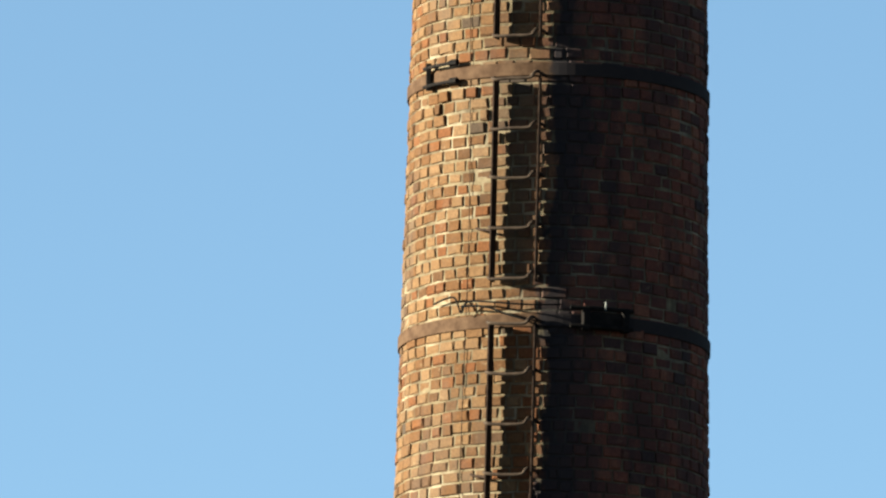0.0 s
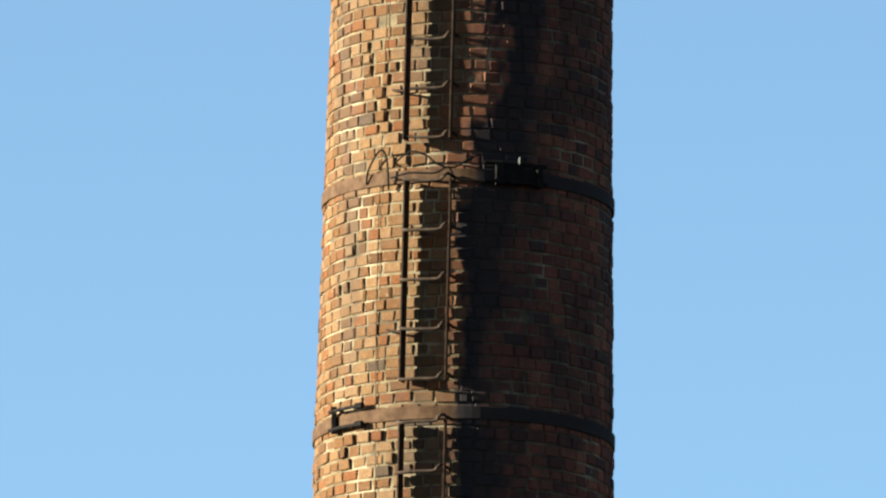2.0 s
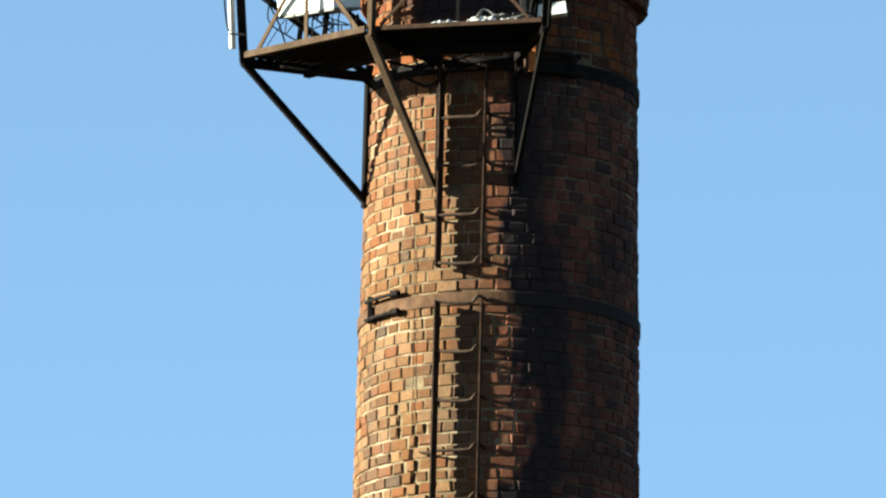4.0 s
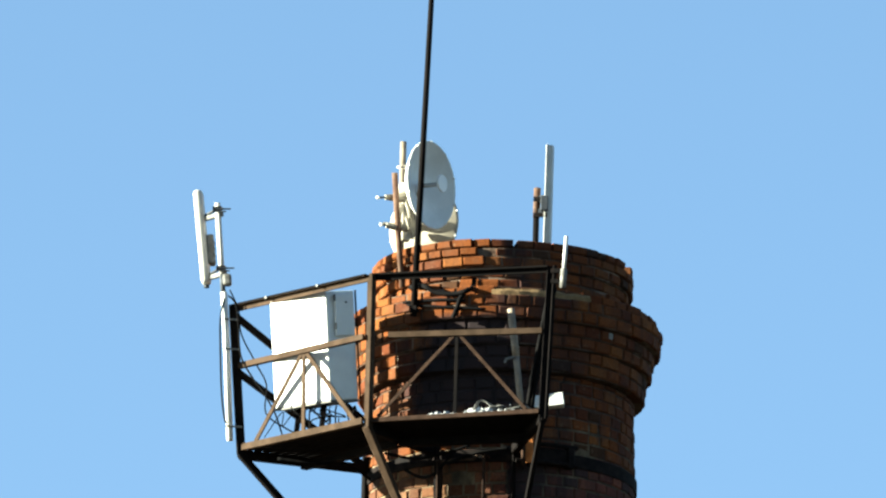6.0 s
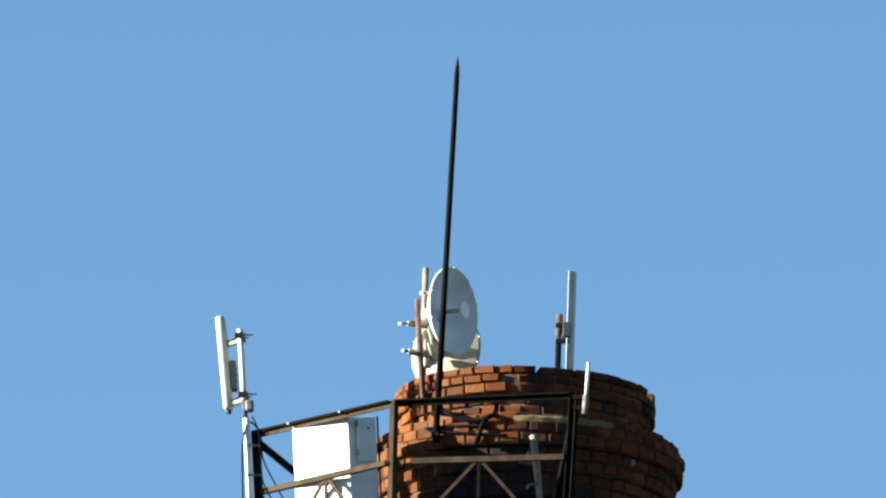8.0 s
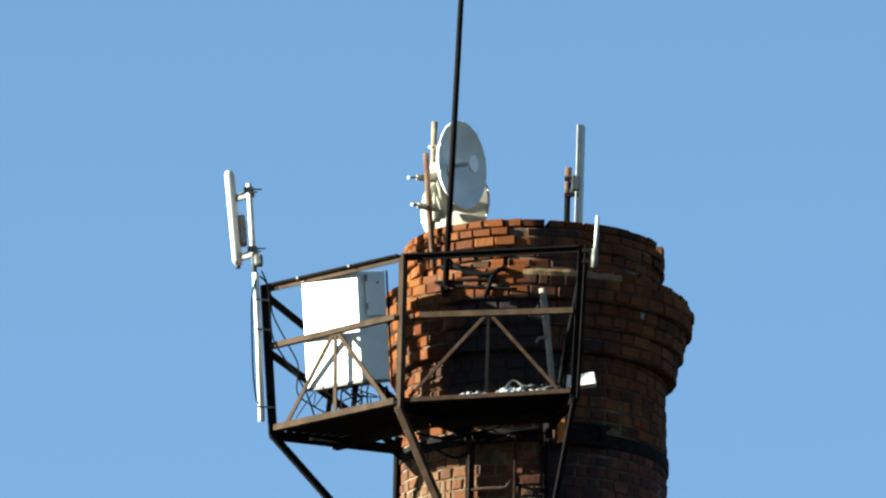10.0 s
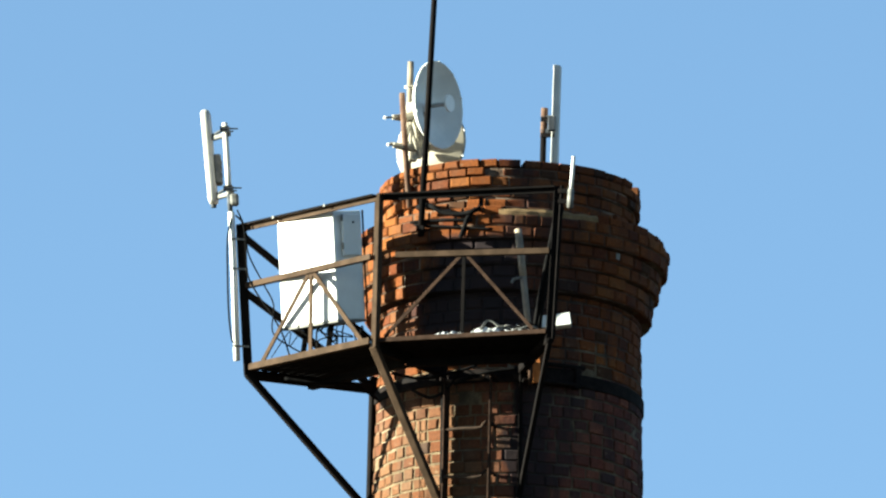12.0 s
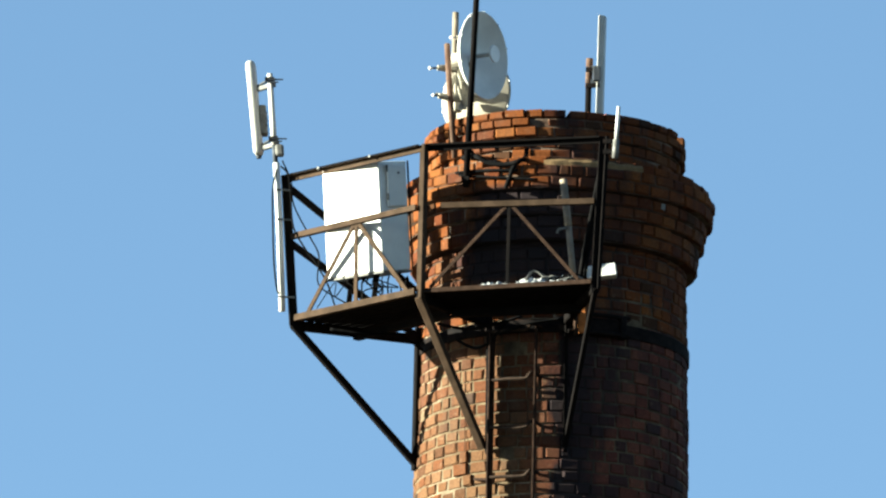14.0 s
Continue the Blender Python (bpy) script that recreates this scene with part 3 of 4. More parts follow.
for a, b in (("l", "m"), ("m", "r")):
    d = (TOP[b] - TOP[a]).normalized()
    for name, row, w in (("top_rail", TOP, 0.042), ("mid_rail", MID, 0.036), ("toe_rail", LOW, 0.042 if a == "l" else 0.028)):
        p, q = row[a] + d * 0.03, row[b] - d * 0.03
        if name == "mid_rail" and a == "m":
            p = p + d * 0.11
        bm = bmesh.new()
        angle_bar(bm, p, q, w, 0.012, (0, 0, -1) if name == "top_rail" else (0, 0, 1))
        # right section in darker colours, standing in for the cabinet's shade
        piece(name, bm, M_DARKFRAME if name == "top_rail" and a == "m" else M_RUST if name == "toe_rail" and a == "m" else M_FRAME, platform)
    if a == "l":
        # dark upper flange of the rail, and two bright bolt heads
        bm = bmesh.new()
        bar(bm, TOP[a] + Vector((0, 0, 0.0165)), TOP[b] + Vector((0, 0, 0.0165)) - d * 0.03, 0.012, 0.052, (d.y, -d.x, 0))
        piece("rail_flange", bm, M_DARKFRAME, platform, "dark upper flange of the rail")
        for f in (0.27, 0.64):
            q = TOP[a].lerp(TOP[b], f) + Vector((d.y, -d.x, 0)) * 0.024 + Vector((0, 0, 0.012))
            bm = bmesh.new()
            tube(bm, [q, q + Vector((d.y, -d.x, 0)) * 0.012], 0.010, 6)
            piece("bolt_head", bm, M_ZINC, platform)
    apex = (MID[a] + MID[b]) / 2 - Vector((0, 0, 0.02))
    if a == "l":
        apex += d * 0.02
    for s in (0.12 if a == "l" else 0.06, 0.5, 0.90):
        foot = LOW[a].lerp(LOW[b], s) + Vector((0, 0, 0.02))
        bm = bmesh.new()
        bar(bm, apex + d * (s - 0.5) * 0.06, foot, 0.031 if a == "l" else 0.022, 0.012, (d.y, -d.x, 0))
        # right-hand braces are darkened for shade in the same way
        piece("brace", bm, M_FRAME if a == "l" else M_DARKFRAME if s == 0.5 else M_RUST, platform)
    for s in range(9):
        f = (s + 0.5) / 9
        p, q = LOW[a].lerp(HUB[a] + Vector((0, 0, 0.02)), 0.03 + f * 0.6), LOW[b].lerp(HUB[b] + Vector((0, 0, 0.02)), 0.03 + f * 0.6)
        bm = bmesh.new()
        bar(bm, p - Vector((0, 0, 0.005)), q - Vector((0, 0, 0.005)), 0.006, 0.049, (d.y, -d.x, 0))
        # slats take the near-black cable colour to keep the underside dark
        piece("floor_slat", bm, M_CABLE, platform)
    bm = bmesh.new()
    angle_bar(bm, LOW[a].lerp(HUB[a], 0.5) - Vector((0, 0, 0.05)), LOW[b].lerp(HUB[b], 0.5) - Vector((0, 0, 0.05)), 0.05, 0.012, (0, 0, 1))
    piece("cross_beam", bm, M_DARKFRAME, platform)
for p, q in ((TOP["l"] - Vector((0, 0, 0.03)), Vector((-0.90, -0.20, 25.46))), (MID["l"] - Vector((0, 0, 0.03)), Vector((-0.875, -0.20, 25.14)))):
    bm = bmesh.new()
    bar(bm, p, q, 0.045, 0.035, (0, -1, 0))
    piece("end_brace", bm, M_DARKFRAME, platform)

# ---- equipment cabinet ----
cabinet = thing("equipment_cabinet", (-1.107, -1.06, 25.38), "white sheet-metal equipment cabinet leaning on the platform", "cabinet")
o = Vector((-1.107, -1.10, 25.368))
ea, eb, ez = Vector((-0.365, 0.255, 0.0)), Vector((0.182, 0.13, 0.04)), Vector((-0.045, -0.02, 0.725))
bm = bmesh.new()
piece("body", block(bm, o, eb, ea, ez, 0.008), M_WHITE, cabinet)
nb = ea.cross(ez).normalized()
nb = nb if nb.y < 0 else -nb
nr = eb.cross(ez).normalized()
nr = nr if nr.y < 0 else -nr
bm = bmesh.new()
door = piece("door", block(bm, o + eb * 0.26 + ez * 0.58 + nr * 0.002, eb * 0.66, nr * 0.022, ez * 0.38, 0.006), M_WHITE, cabinet, "grey raised meter door")
bm = bmesh.new()
p = o + eb * 0.62 + ez * 0.885 + nr * 0.023
tube(bm, [p, p + nr * 0.012], 0.006, 10)
piece("lock", bm, M_BLACK, door, "small dark lock")
for q in (0.64, 0.90):
    bm = bmesh.new()
    p = o + eb * 0.25 + ez * q + nr * 0.02
    tube(bm, [p, p + ez * 0.06], 0.007, 8)
    piece("hinge", bm, M_ZINC, door)
bm = bmesh.new()
piece("base_flange", block(bm, o - ez * 0.022 - eb * 0.01 - ea * 0.01, eb * 1.02, ea * 1.02, ez * 0.02, 0.002), M_ZINC, cabinet, "dull grey base flange")
bm = bmesh.new()
piece("edge_strip", block(bm, o + eb * 1.0 + nr * 0.004, eb * 0.04, nr * 0.012, ez, 0.002), M_BLACK, cabinet, "black rubber edge strip")
for s in (0.35, 0.8):
    p = o + eb * 0.5 + ea * s
    bm = bmesh.new()
    bar(bm, p + Vector((0, 0, 0.02)), Vector((p.x - 0.03, p.y, 25.135)), 0.035, 0.03)
    piece("leg", bm, M_DARKFRAME, cabinet)
for k in range(10):
    x, y = rng.uniform(-1.34, -1.0), rng.uniform(-1.0, -0.78)
    pts = [(x, y, 25.40), (x + rng.uniform(-0.04, 0.04), y, 25.34)]
    for step in range(rng.choice((2, 3, 4))):
        x += rng.uniform(-0.13, 0.13)
        pts.append((min(max(x, -1.42), -0.95), y + rng.uniform(-0.08, 0.08), rng.uniform(25.19, 25.36)))
    pts.append((x, y, 25.175))
    cable("cabinet_cable", pts, rng.choice((0.0035, 0.0045, 0.0055)), "black cable looping out of the cabinet floor", group="cables under the cabinet")

# ---- panel antenna on the corner post ----
ant = thing("panel_antenna", (-1.84, -0.68, 25.2), "white panel antenna on a tall pole at the platform corner", "antenna", "panel antennas")
bm = bmesh.new()
tube(bm, [(-1.819, -0.69, 26.185), (-1.790, -0.69, 25.75), (-1.764, -0.69, 25.19)], 0.022, 12)
piece("lower_pole", bm, M_WHITE, ant, "white painted pole", True)
bm = bmesh.new()
tube(bm, [(-1.872, -0.68, 26.79), (-1.845, -0.68, 26.45), (-1.834, -0.68, 26.31)], 0.019, 12)
piece("upper_pole", bm, M_RADOME, ant, "pale grey upper pole", True)
bm = bmesh.new()
tube(bm, [(-1.835, -0.68, 26.33), (-1.822, -0.68, 26.16)], 0.017, 12)
piece("pole_joint", bm, M_GREY, ant, "dark grey pole joint", True)
bm = bmesh.new()
up = Vector((-0.066, 0, 0.633))
piece("radome", block(bm, Vector((-1.972, -0.63, 26.263)), Vector((0.060, 0.0, 0.006)), Vector((0.012, 0.10, 0)), up, 0.022), M_RADOME, ant, "", True)
bm = bmesh.new()
tube(bm, [(-1.936, -0.58, 26.262), (-1.935, -0.58, 26.245)], 0.018, 10)
piece("connector", bm, M_GREY, ant, "dark socket under the panel")
bm = bmesh.new()
radio = piece("radio_unit", block(bm, Vector((-1.925, -0.62, 26.40)), Vector((0.046, 0, 0)), Vector((0, 0.09, 0)), Vector((-0.016, 0, 0.20)), 0.012), M_ZINC, ant, "dull grey radio box behind the panel")
for k in range(4):
    bm = bmesh.new()
    bar(bm, (-1.883 - 0.003 * k, -0.625, 26.42 + 0.042 * k), (-1.883 - 0.003 * k, -0.535, 26.42 + 0.042 * k), 0.010, 0.012, (1, 0, 0))
    piece("cooling_fin", bm, M_GREY, radio)
for z, x in ((26.735, -1.868), (26.335, -1.838)):
    bm = bmesh.new()
    bar(bm, (x - 0.085, -0.60, z - 0.030), (x + 0.03, -0.685, z - 0.018), 0.026, 0.030, (0, 0, 1))
    piece("clamp_arm", bm, M_ZINC, ant)
    bm = bmesh.new()
    bar(bm, (x - 0.034, -0.70, z + 0.010), (x + 0.026, -0.70, z + 0.014), 0.03, 0.030, (0, 0, 1))
    jaw = piece("clamp", bm, M_BLACK, ant)
    bm = bmesh.new()
    bar(bm, (x - 0.085, -0.60, z - 0.008), (x - 0.01, -0.67, z + 0.016), 0.02, 0.012, (0, 0, 1))
    piece("tilt_link", bm, M_GREY, ant)
    for dz, reach in ((0.004, 0.085), (-0.014, 0.055)):
        bm = bmesh.new()
        tube(bm, [(x - 0.02, -0.735, z + dz), (x + reach, -0.735, z + dz)], 0.005, 6)
        piece("bolt", bm, M_GREY, jaw)
    bm = bmesh.new()
    tube(bm, [(x + 0.02, -0.735, z + 0.004), (x + 0.034, -0.735, z + 0.004)], 0.010, 6)
    piece("nut", bm, M_GREY, jaw)
bm = bmesh.new()
piece("junction_box", block(bm, Vector((-1.826, -0.71, 26.232)), Vector((0.058, 0, 0)), Vector((0, 0.06, 0)), Vector((-0.005, 0, 0.08)), 0.016), M_ZINC, ant)
for z in (25.28, 25.80, 26.0):
    bm = bmesh.new()
    bar(bm, (-1.815 + (26 - z) * 0.035, -0.72, z), (-1.69 + (26 - z) * 0.035 - 0.02, -0.70, z), 0.008, 0.012, (0, 0, 1))
    piece("pole_strap", bm, M_ZINC, ant)
cable("antenna_cable", [(-1.815, -0.71, 26.14), (-1.838, -0.72, 26.0), (-1.835, -0.72, 25.78), (-1.822, -0.72, 25.5), (-1.80, -0.72, 25.33), (-1.78, -0.72, 25.3)], 0.006, "black cable hanging down beside the antenna pole")
cable("antenna_cable", [(-1.79, -0.71, 26.16), (-1.74, -0.72, 26.10), (-1.72, -0.72, 25.95), (-1.70, -0.72, 25.75), (-1.62, -0.73, 25.6), (-1.55, -0.75, 25.5), (-1.47, -0.78, 25.35), (-1.42, -0.8, 25.2)], 0.006, "black cable hanging from the antenna to the floor")
cable("antenna_cable", [(-1.78, -0.70, 26.2), (-1.72, -0.70, 26.06), (-1.70, -0.71, 25.9), (-1.60, -0.72, 25.7), (-1.53, -0.75, 25.55), (-1.53, -0.8, 25.35), (-1.4, -0.8, 25.25), (-1.3, -0.85, 25.19)], 0.005, "black cable hanging from the antenna to the floor")

# ---- panel antenna behind the rim ----
ra = thing("panel_antenna", (0.25, 0.74, RIM), "slim white panel antenna on a short post behind the rim", "antenna", "panel antennas")
bm = bmesh.new()
tube(bm, [(0.208, 0.74, RIM - 0.03), (0.218, 0.74, 27.14)], 0.021, 12)
piece("post", bm, M_DARKFRAME, ra, "dark brown lower post", True)
bm = bmesh.new()
tube(bm, [(0.218, 0.74, 27.10), (0.223, 0.74, 27.30)], 0.024, 12)
piece("sleeve", bm, M_MAST, ra, "weathered brown upper sleeve", True)
bm = bmesh.new()
piece("radome", block(bm, Vector((0.258, 0.68, 26.60)), Vector((0.046, 0.022, 0)), Vector((0.012, 0.05, 0)), Vector((0.018, 0.0, 0.99)), 0.007), M_RADOME, ra, "", True)
for z in (27.13, 27.22):
    bm = bmesh.new()
    bar(bm, (0.205, 0.73, z), (0.30, 0.72, z + 0.005), 0.02, 0.05, (0, 0, 1))
    piece("clamp_arm", bm, M_GREY, ra)
bm = bmesh.new()
piece("radio_unit", block(bm, Vector((0.245, 0.66, 27.13)), Vector((0.05, 0, 0)), Vector((0, 0.05, 0)), Vector((0, 0, 0.10)), 0.005), M_GREY, ra)

for z in (27.105, 27.215):
    bm = bmesh.new()
    bar(bm, (0.198, 0.70, z), (0.29, 0.69, z), 0.014, 0.03, (0, 0, 1))
    piece("pipe_clamp", bm, M_BLACK, ra)

sa_ = thing("rod_antenna", (0.36, -1.76, 25.95), "short white rod antenna on the platform's end post", "antenna")
bm = bmesh.new()
tube(bm, [(0.388, -1.80, 25.96), (0.394, -1.80, 26.08)], 0.021, 12)
piece("base_sleeve", bm, M_ZINC, sa_, "grey metal sleeve", True)
bm = bmesh.new()
tube(bm, [(0.394, -1.80, 26.07), (0.408, -1.80, 26.30)], 0.0125, 12)
piece("rod", bm, M_PLASTIC, sa_, "", True)
for z in (26.0, 26.07):
    bm = bmesh.new()
    bar(bm, (0.31, -1.79, z), (0.40, -1.80, z), 0.014, 0.03, (0, 0, 1))
    piece("clamp_arm", bm, M_BLACK, sa_)

# ---- dish antennas ----
def dish(at, normal, radius, depth, label, feed, paint):
    c, n = Vector(at), Vector(normal).normalized()
    th = thing("dish_antenna", at, label, "dish antenna", "dish antennas")
    s = n.cross(Vector((0, 0, 1))).normalized()
    u = s.cross(n)
    bm = bmesh.new()
    seg = 48
    prof = [(radius * k / 8, -depth * (1 - (k / 8) ** 2)) for k in range(1, 9)] + [(radius + 0.005, 0.003), (radius + 0.006, -0.008), (radius * 0.985, -0.014)] + [(radius * k / 6, -depth * (1 - (k / 6) ** 2) - 0.022) for k in range(5, 0, -1)]
    rings = [[bm.verts.new(c + n * q + (s * math.cos(2 * math.pi * i / seg) + u * math.sin(2 * math.pi * i / seg)) * r) for i in range(seg)] for r, q in prof]
    for r0, r1 in zip(rings, rings[1:]):
        for i in range(seg):
            bm.faces.new((r0[i], r0[(i + 1) % seg], r1[(i + 1) % seg], r1[i]))
    bm.faces.new(rings[0])
    bm.faces.new(rings[-1][::-1])
    bmesh.ops.recalc_face_normals(bm, faces=bm.faces)
    piece("reflector", bm, paint, th, "", True)
    if feed:
        bm = bmesh.new()
        tube(bm, [c - n * (depth - 0.02), c + n * 0.075], 0.015, 12)
        piece("feed_tube", bm, M_PLASTIC, th, "", True)
        bm = bmesh.new()
        tube(bm, [c + n * 0.07, c + n * 0.078, c + n * 0.09], 0.05, 24, (0.022, 0.058, 0.056))
        piece("sub_reflector", bm, M_DISH, th)
    for i in range(10):
        w = 2 * math.pi * (i + 0.4) / 10
        q = c + (s * math.cos(w) + u * math.sin(w)) * (radius + 0.001)
        bm = bmesh.new()
        tube(bm, [q - n * 0.010, q + n * 0.008], 0.007, 6)
        piece("rim_bolt", bm, M_WHITE, th)
    bm = bmesh.new()
    tube(bm, [c - n * (depth + 0.01), c - n * (depth + 0.05)], 0.07, 20, (0.075, 0.06))
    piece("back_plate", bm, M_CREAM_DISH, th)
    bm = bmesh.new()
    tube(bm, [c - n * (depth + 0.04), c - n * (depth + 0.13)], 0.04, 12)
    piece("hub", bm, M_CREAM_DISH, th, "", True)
    return th, c, n


d1, c, n = dish((-0.475, -0.56, 26.966), (0.845, -0.535, -0.02), 0.285, 0.10, "off-white round dish antenna with a central feed above the rim", True, M_DISH)
def mount_arm(root, tip, thick, thin, rod_out, rod_r):
    """A tapered cast arm with a bolt that ends in a round nut."""
    root, tip = Vector(root), Vector(tip)
    mid = root.lerp(tip, 0.6) + Vector((0, 0, -0.008))
    bm = bmesh.new()
    tube(bm, [root, root.lerp(mid, 0.5), mid, tip], thick, 8, (thick, thick * 0.95, (thick + thin) * 0.5, thin))
    arm = piece("mount_arm", bm, M_CREAM_DISH, d1)
    end = tip + (tip - root).normalized() * rod_out
    bm = bmesh.new()
    tube(bm, [tip, end], rod_r, 8)
    bolt = piece("adjusting_bolt", bm, M_GREY, arm)
    bm = bmesh.new()
    tube(bm, [end, end + (tip - root).normalized() * 0.012, end + (tip - root).normalized() * 0.02], 0.01, 8, (0.010, 0.012, 0.005))
    piece("round_nut", bm, M_WHITE, arm)


mount_arm((-0.575, -0.52, 27.10), (-0.655, -0.56, 27.085), 0.022, 0.012, 0.03, 0.006)
mount_arm((-0.575, -0.50, 26.905), (-0.775, -0.58, 26.872), 0.040, 0.018, 0.045, 0.007)
mount_arm((-0.60, -0.55, 26.672), (-0.765, -0.62, 26.672), 0.026, 0.018, 0.03, 0.007)
for p0, p1, wide in (((-0.62, -0.53, 26.86), (-0.60, -0.56, 26.60), 0.035), ((-0.66, -0.55, 26.83), (-0.70, -0.58, 26.70), 0.028), ((-0.585, -0.54, 26.72), (-0.63, -0.58, 26.58), 0.03)):
    bm = bmesh.new()
    bar(bm, p0, p1, wide, 0.02, (0, -1, 0))
    piece("bracket_strip", bm, M_CREAM_DISH, d1)
bm = bmesh.new()
bar(bm, (-0.60, -0.52, 26.98), (-0.585, -0.55, 26.62), 0.05, 0.035, (0, -1, 0))
piece("back_rail", bm, M_CREAM_DISH, d1)
for dz in (0.04, -0.05):
    bm = bmesh.new()
    tube(bm, curve_points([(-0.60, -0.55, 26.83 + dz), (-0.64, -0.60, 26.80 + dz), (-0.62, -0.62, 26.72 + dz), (-0.60, -0.58, 26.62)], 5), 0.008, 6)
    piece("feed_cable", bm, M_CREAM_DISH, d1)
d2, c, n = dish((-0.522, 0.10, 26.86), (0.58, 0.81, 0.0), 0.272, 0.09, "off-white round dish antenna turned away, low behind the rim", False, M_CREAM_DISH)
for z in (26.78, 26.88):
    bm = bmesh.new()
    bar(bm, (-0.60, -0.06, z), (-0.70, -0.20, z + 0.01), 0.05, 0.045, (0, 0, 1))
    piece("mount_arm", bm, M_CREAM_DISH, d2)
bm = bmesh.new()
piece("mount_plate", block(bm, Vector((-0.665, -0.22, 26.68)), Vector((0.05, 0.02, 0)), Vector((-0.01, 0.06, 0)), Vector((0, 0, 0.27)), 0.01), M_CREAM_DISH, d2)
bm = bmesh.new()
tube(bm, [(-0.66, -0.53, 26.70), (-0.79, -0.53, 26.71)], 0.008, 8)
piece("adjusting_rod", bm, M_CREAM_DISH, d2)
for pts, r, lab in (([(-0.672, -0.17, 26.46), (-0.669, -0.17, 27.0), (-0.664, -0.17, 27.36)], 0.021, "tall cream pipe mast holding the dish"), ([(-0.655, -0.60, 26.26), (-0.69, -0.60, 26.65), (-0.715, -0.60, 27.03)], 0.020, "short rusty pipe mast strapped to the rim")):
    bm = bmesh.new()
    tube(bm, pts, r, 12)
    tagged(part("pipe_mast", bm, M_CREAM if r > 0.0205 else M_MAST, None, "", True), lab, "mast", "pipe masts")

# ---- lightning rod ----
rod = thing("lightning_rod", (-0.583, -0.93, 26.0), "long dark pointed lightning rod bracketed to the chimney head", "lightning rod")
a, b = Vector((-0.578, -0.93, 25.98)), Vector((-0.470, -0.93, 28.59))
bm = bmesh.new()
tube(bm, [a, a.lerp(b, 0.55), a.lerp(b, 0.955), a.lerp(b, 0.975), b], 0.02, 12, (0.022, 0.020, 0.018, 0.013, 0.002))
piece("spike", bm, M_DARKFRAME, rod, "", True)
for z in (26.03, 26.25):
    bm = bmesh.new()
    bar(bm, (-0.58, -0.955, z), (-0.53, -0.70 if z < 26.1 else -0.63, z), 0.04, 0.03, (0, 0, 1))
    piece("wall_bracket", bm, M_BLACK, rod)
def round_head(x, z, r=1.03):
    """A place on the viewer's side of the chimney head."""
    return Vector((x, -math.sqrt(r * r - x * x), z))


for pts, r in (([(-0.60, 26.24), (-0.52, 26.185), (-0.43, 26.13), (-0.31, 26.11), (-0.22, 26.13), (-0.19, 26.20), (-0.185, 26.26)], 0.017),
               ([(-0.22, 26.14), (-0.268, 26.09), (-0.293, 26.02), (-0.32, 25.95)], 0.015),
               ([(-0.645, 26.09), (-0.45, 26.08), (-0.243, 26.065)], 0.010),
               ([(-0.62, 26.07), (-0.40, 26.03), (-0.11, 26.0)], 0.008)):
    cable("head_cable", [round_head(x, z, 0.90 if z > 26.19 else 1.07) for x, z in pts], r, "thick dark cable draped over the brick ledge", M_CABLE, group="cables on the chimney head")

# ---- things on the platform ----
gp = thing("leaning_pipe", (0.108, -1.3, 25.17), "pale grey pipe standing aslant on the platform", "pipe")
bm = bmesh.new()
tube(bm, [(0.140, -1.35, 25.17), (0.092, -1.35, 25.62)], 0.021, 12)
piece("lower_tube", bm, M_CREAM, gp, "", True)
bm = bmesh.new()
tube(bm, [(0.093, -1.35, 25.61), (0.080, -1.35, 25.72), (0.056, -1.33, 25.93)], 0.024, 12)
piece("upper_tube", bm, M_CREAM, gp, "dull grey upper sleeve", True)
bm = bmesh.new()
tube(bm, [(0.085, -1.37, 25.60), (0.03, -1.38, 25.585), (0.02, -1.38, 25.56)], 0.009, 6)
piece("spigot", bm, M_ZINC, gp)
for pts in ([(0.318, -1.73, 26.04), (0.252, -1.59, 25.70), (0.187, -1.45, 25.36), (0.165, -1.38, 25.17)], [(0.338, -1.72, 25.98), (0.275, -1.58, 25.68), (0.213, -1.45, 25.36), (0.195, -1.40, 25.17)]):
    cable("conduit", pts, 0.015, "dark conduit leaning from the end post to the floor", M_CABLE, category="conduit", group="leaning conduits")
tray = thing("white_panel", (0.27, -1.3, 25.2), "white flat panel lying askew on the platform", "panel")
bm = bmesh.new()
piece("sheet", block(bm, Vector((0.185, -1.36, 25.262)), Vector((0.225, -0.02, 0.028)), Vector((0, 0.10, 0.0)), Vector((-0.012, 0.02, 0.085)), 0.006), M_WHITE, tray)
bm = bmesh.new()
bar(bm, (0.20, -1.33, 25.14), (0.20, -1.33, 25.28), 0.04, 0.04)
piece("support", bm, M_DARKFRAME, tray)


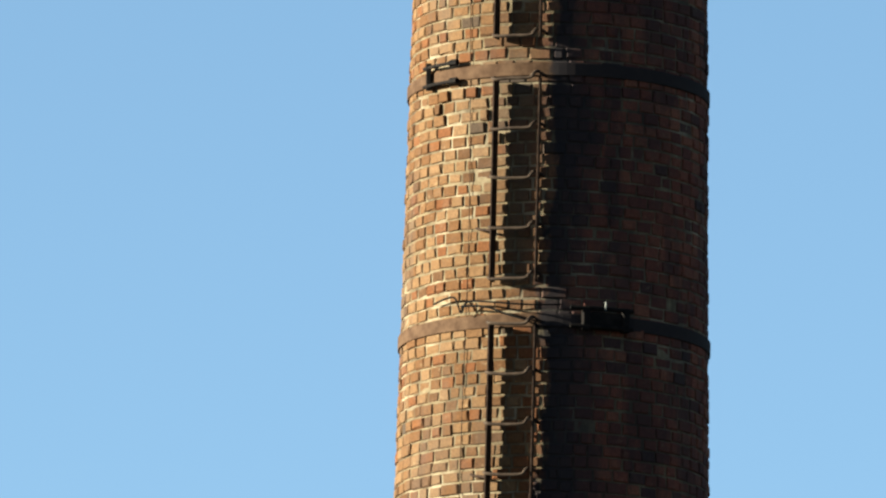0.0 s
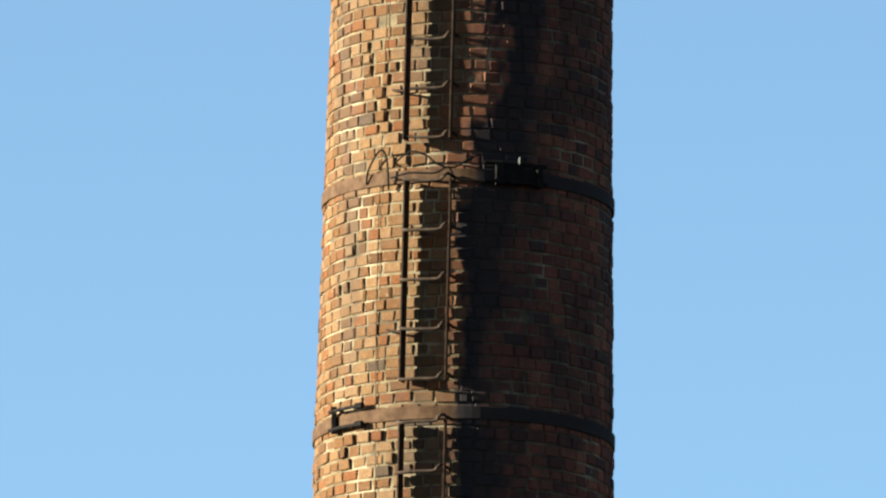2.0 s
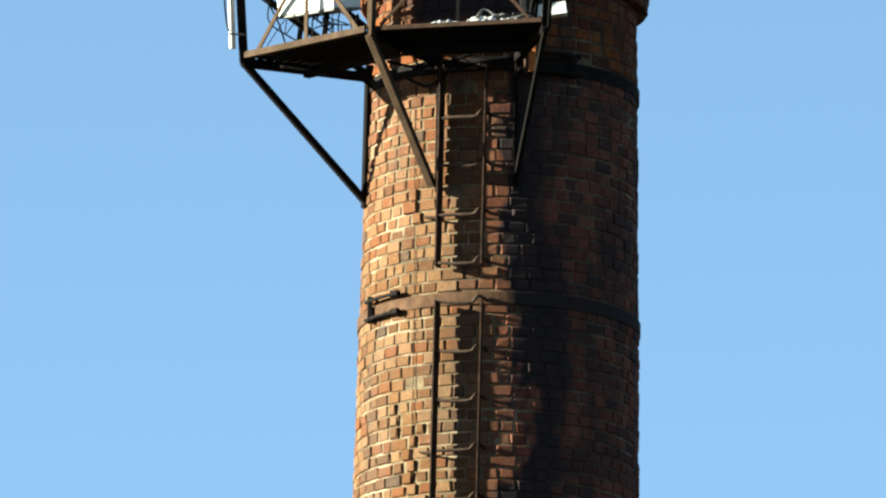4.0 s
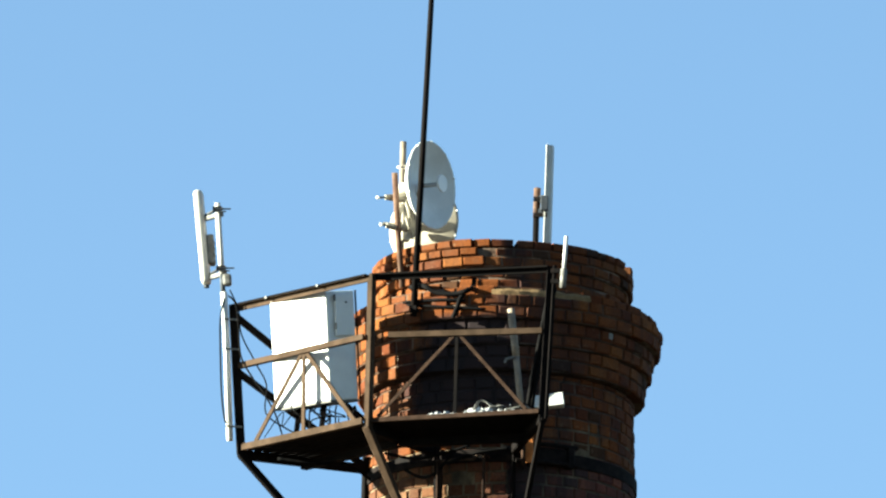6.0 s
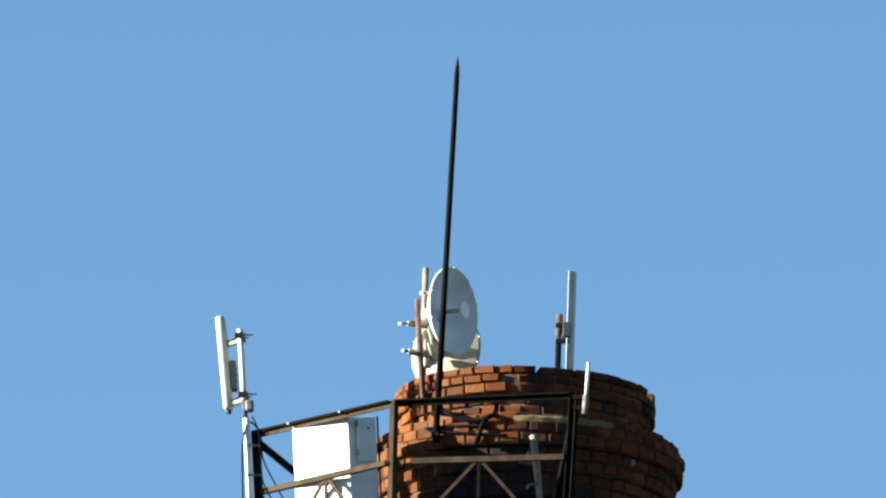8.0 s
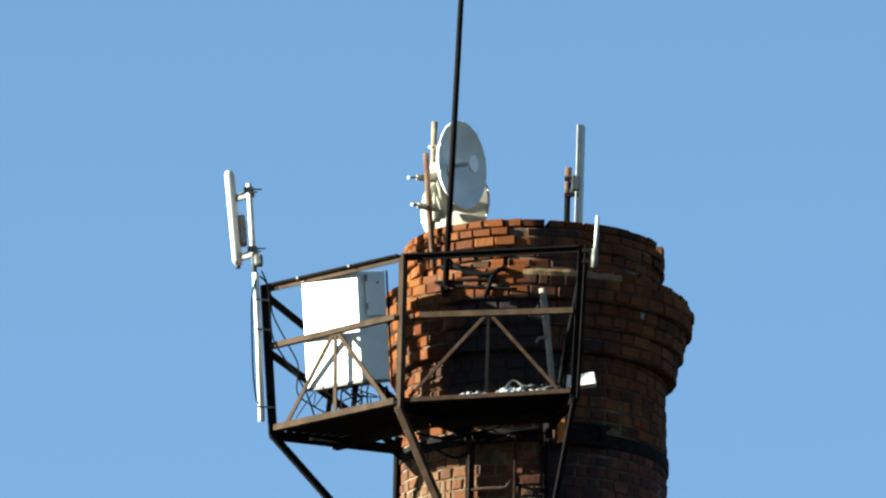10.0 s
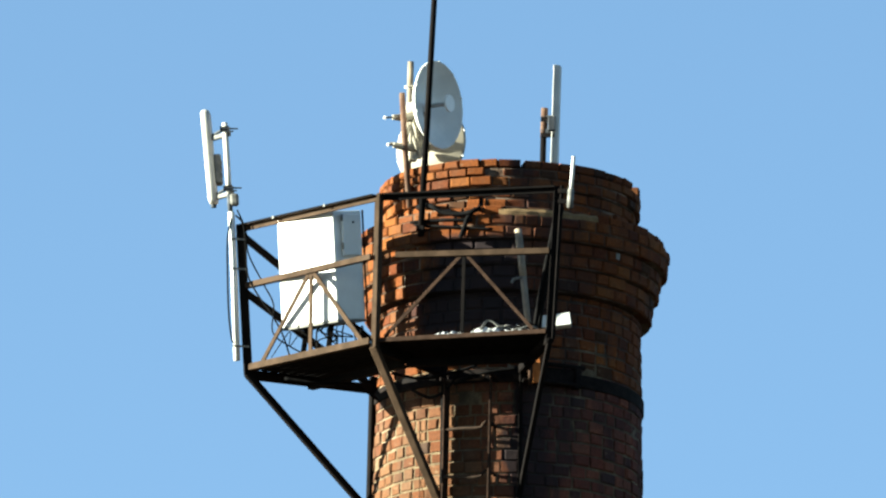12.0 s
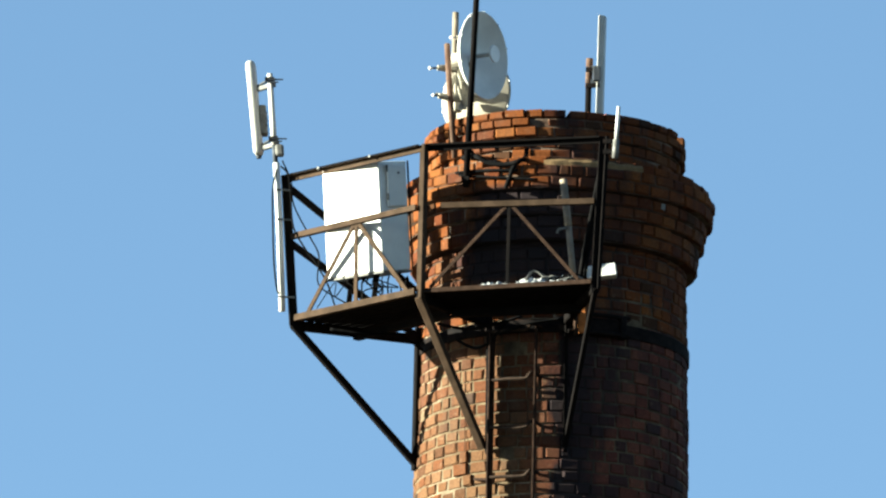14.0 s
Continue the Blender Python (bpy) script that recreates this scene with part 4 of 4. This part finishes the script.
def crumpled(cx, cy, sx, sy, hgt, seed, label):
    bm = bmesh.new()
    n = 14
    g = [[None] * (n + 1) for _ in range(n + 1)]
    for i in range(n + 1):
        for j in range(n + 1):
            u, v = i / n * 2 - 1, j / n * 2 - 1
            fall = max(0.0, 1 - u * u) * max(0.0, 1 - v * v)
            k = 0.4 + 0.7 * noise.noise(Vector((u * 3.5 + seed, v * 3.5, seed))) + 0.5 * noise.noise(Vector((u * 8, v * 8 + seed, 1)))
            g[i][j] = bm.verts.new((cx + u * sx, cy + v * sy, 25.172 + fall ** 0.5 * hgt * max(k, 0.1)))
    for i in range(n):
        for j in range(n):
            bm.faces.new((g[i][j], g[i + 1][j], g[i + 1][j + 1], g[i][j + 1]))
    r = bmesh.ops.extrude_face_region(bm, geom=bm.faces[:])
    for e in r["geom"]:
        if isinstance(e, bmesh.types.BMVert):
            e.co.z += 0.006
    return tagged(part("plastic_sheet", bm, M_BAG), label, "plastic sheet", "crumpled sheets on the platform")


crumpled(-0.10, -1.42, 0.15, 0.14, 0.09, 3.1, "crumpled white plastic sheet on the platform floor")
crumpled(-0.36, -1.40, 0.12, 0.10, 0.05, 8.4, "flattened white plastic sheet on the platform floor")
crumpled(0.10, -1.42, 0.10, 0.12, 0.11, 5.7, "crumpled white plastic scraps beside the leaning pipe")
for k in range(14):
    x = rng.uniform(-0.12, 0.16)
    cable("scrap_wire", [(x - 0.10, -1.45, 25.19), (x - 0.05, -1.47, 25.19 + rng.uniform(0.03, 0.10)), (x + 0.04, -1.46, 25.19 + rng.uniform(0.02, 0.07)), (x + 0.11, -1.43, 25.19)], 0.006, "bent pale wire among the scraps", M_ZINC if k % 2 else M_CABLE, group="wire scraps on the platform")

# ---- under the platform ----
hb = thing("hanging_board", (0.17, -1.0, 25.0), "orange-brown board hanging under the platform", "board")
bm = bmesh.new()
piece("board", block(bm, Vector((0.165, -1.02, 24.99)), Vector((0.05, 0, 0)), Vector((0, 0.03, 0)), Vector((-0.004, 0, 0.19)), 0.004), M_BOARD, hb)
bm = bmesh.new()
tube(bm, [(0.15, -1.03, 24.97), (0.145, -1.03, 25.13)], 0.014, 10)
# grey tube given the dark M_RUST colour to tone it down in the sun
piece("grey_tube", bm, M_RUST, hb, "small tube in dark brown", True)
for pts in ([(-0.75, -0.8, 25.09), (-0.55, -0.95, 25.02), (-0.35, -1.0, 25.05), (-0.2, -1.0, 25.10)], [(-0.62, -0.72, 25.0), (-0.5, -0.8, 24.93), (-0.4, -0.9, 24.96), (-0.3, -0.95, 25.08)], [(-0.35, -0.98, 24.98), (-0.15, -1.0, 25.05), (0.05, -1.0, 25.08)], [(-1.45, -0.7, 25.07), (-1.2, -0.7, 25.04), (-1.0, -0.6, 25.06), (-0.85, -0.45, 25.0)]):
    cable("slack_cable", pts, 0.010, "slack dark cable under the platform", M_CABLE, group="cables under the platform")

# ---- bricks that can be picked apart ----
single_bricks(near, M_TAN_ONE)
single_bricks(near_head, M_RED_ONE)
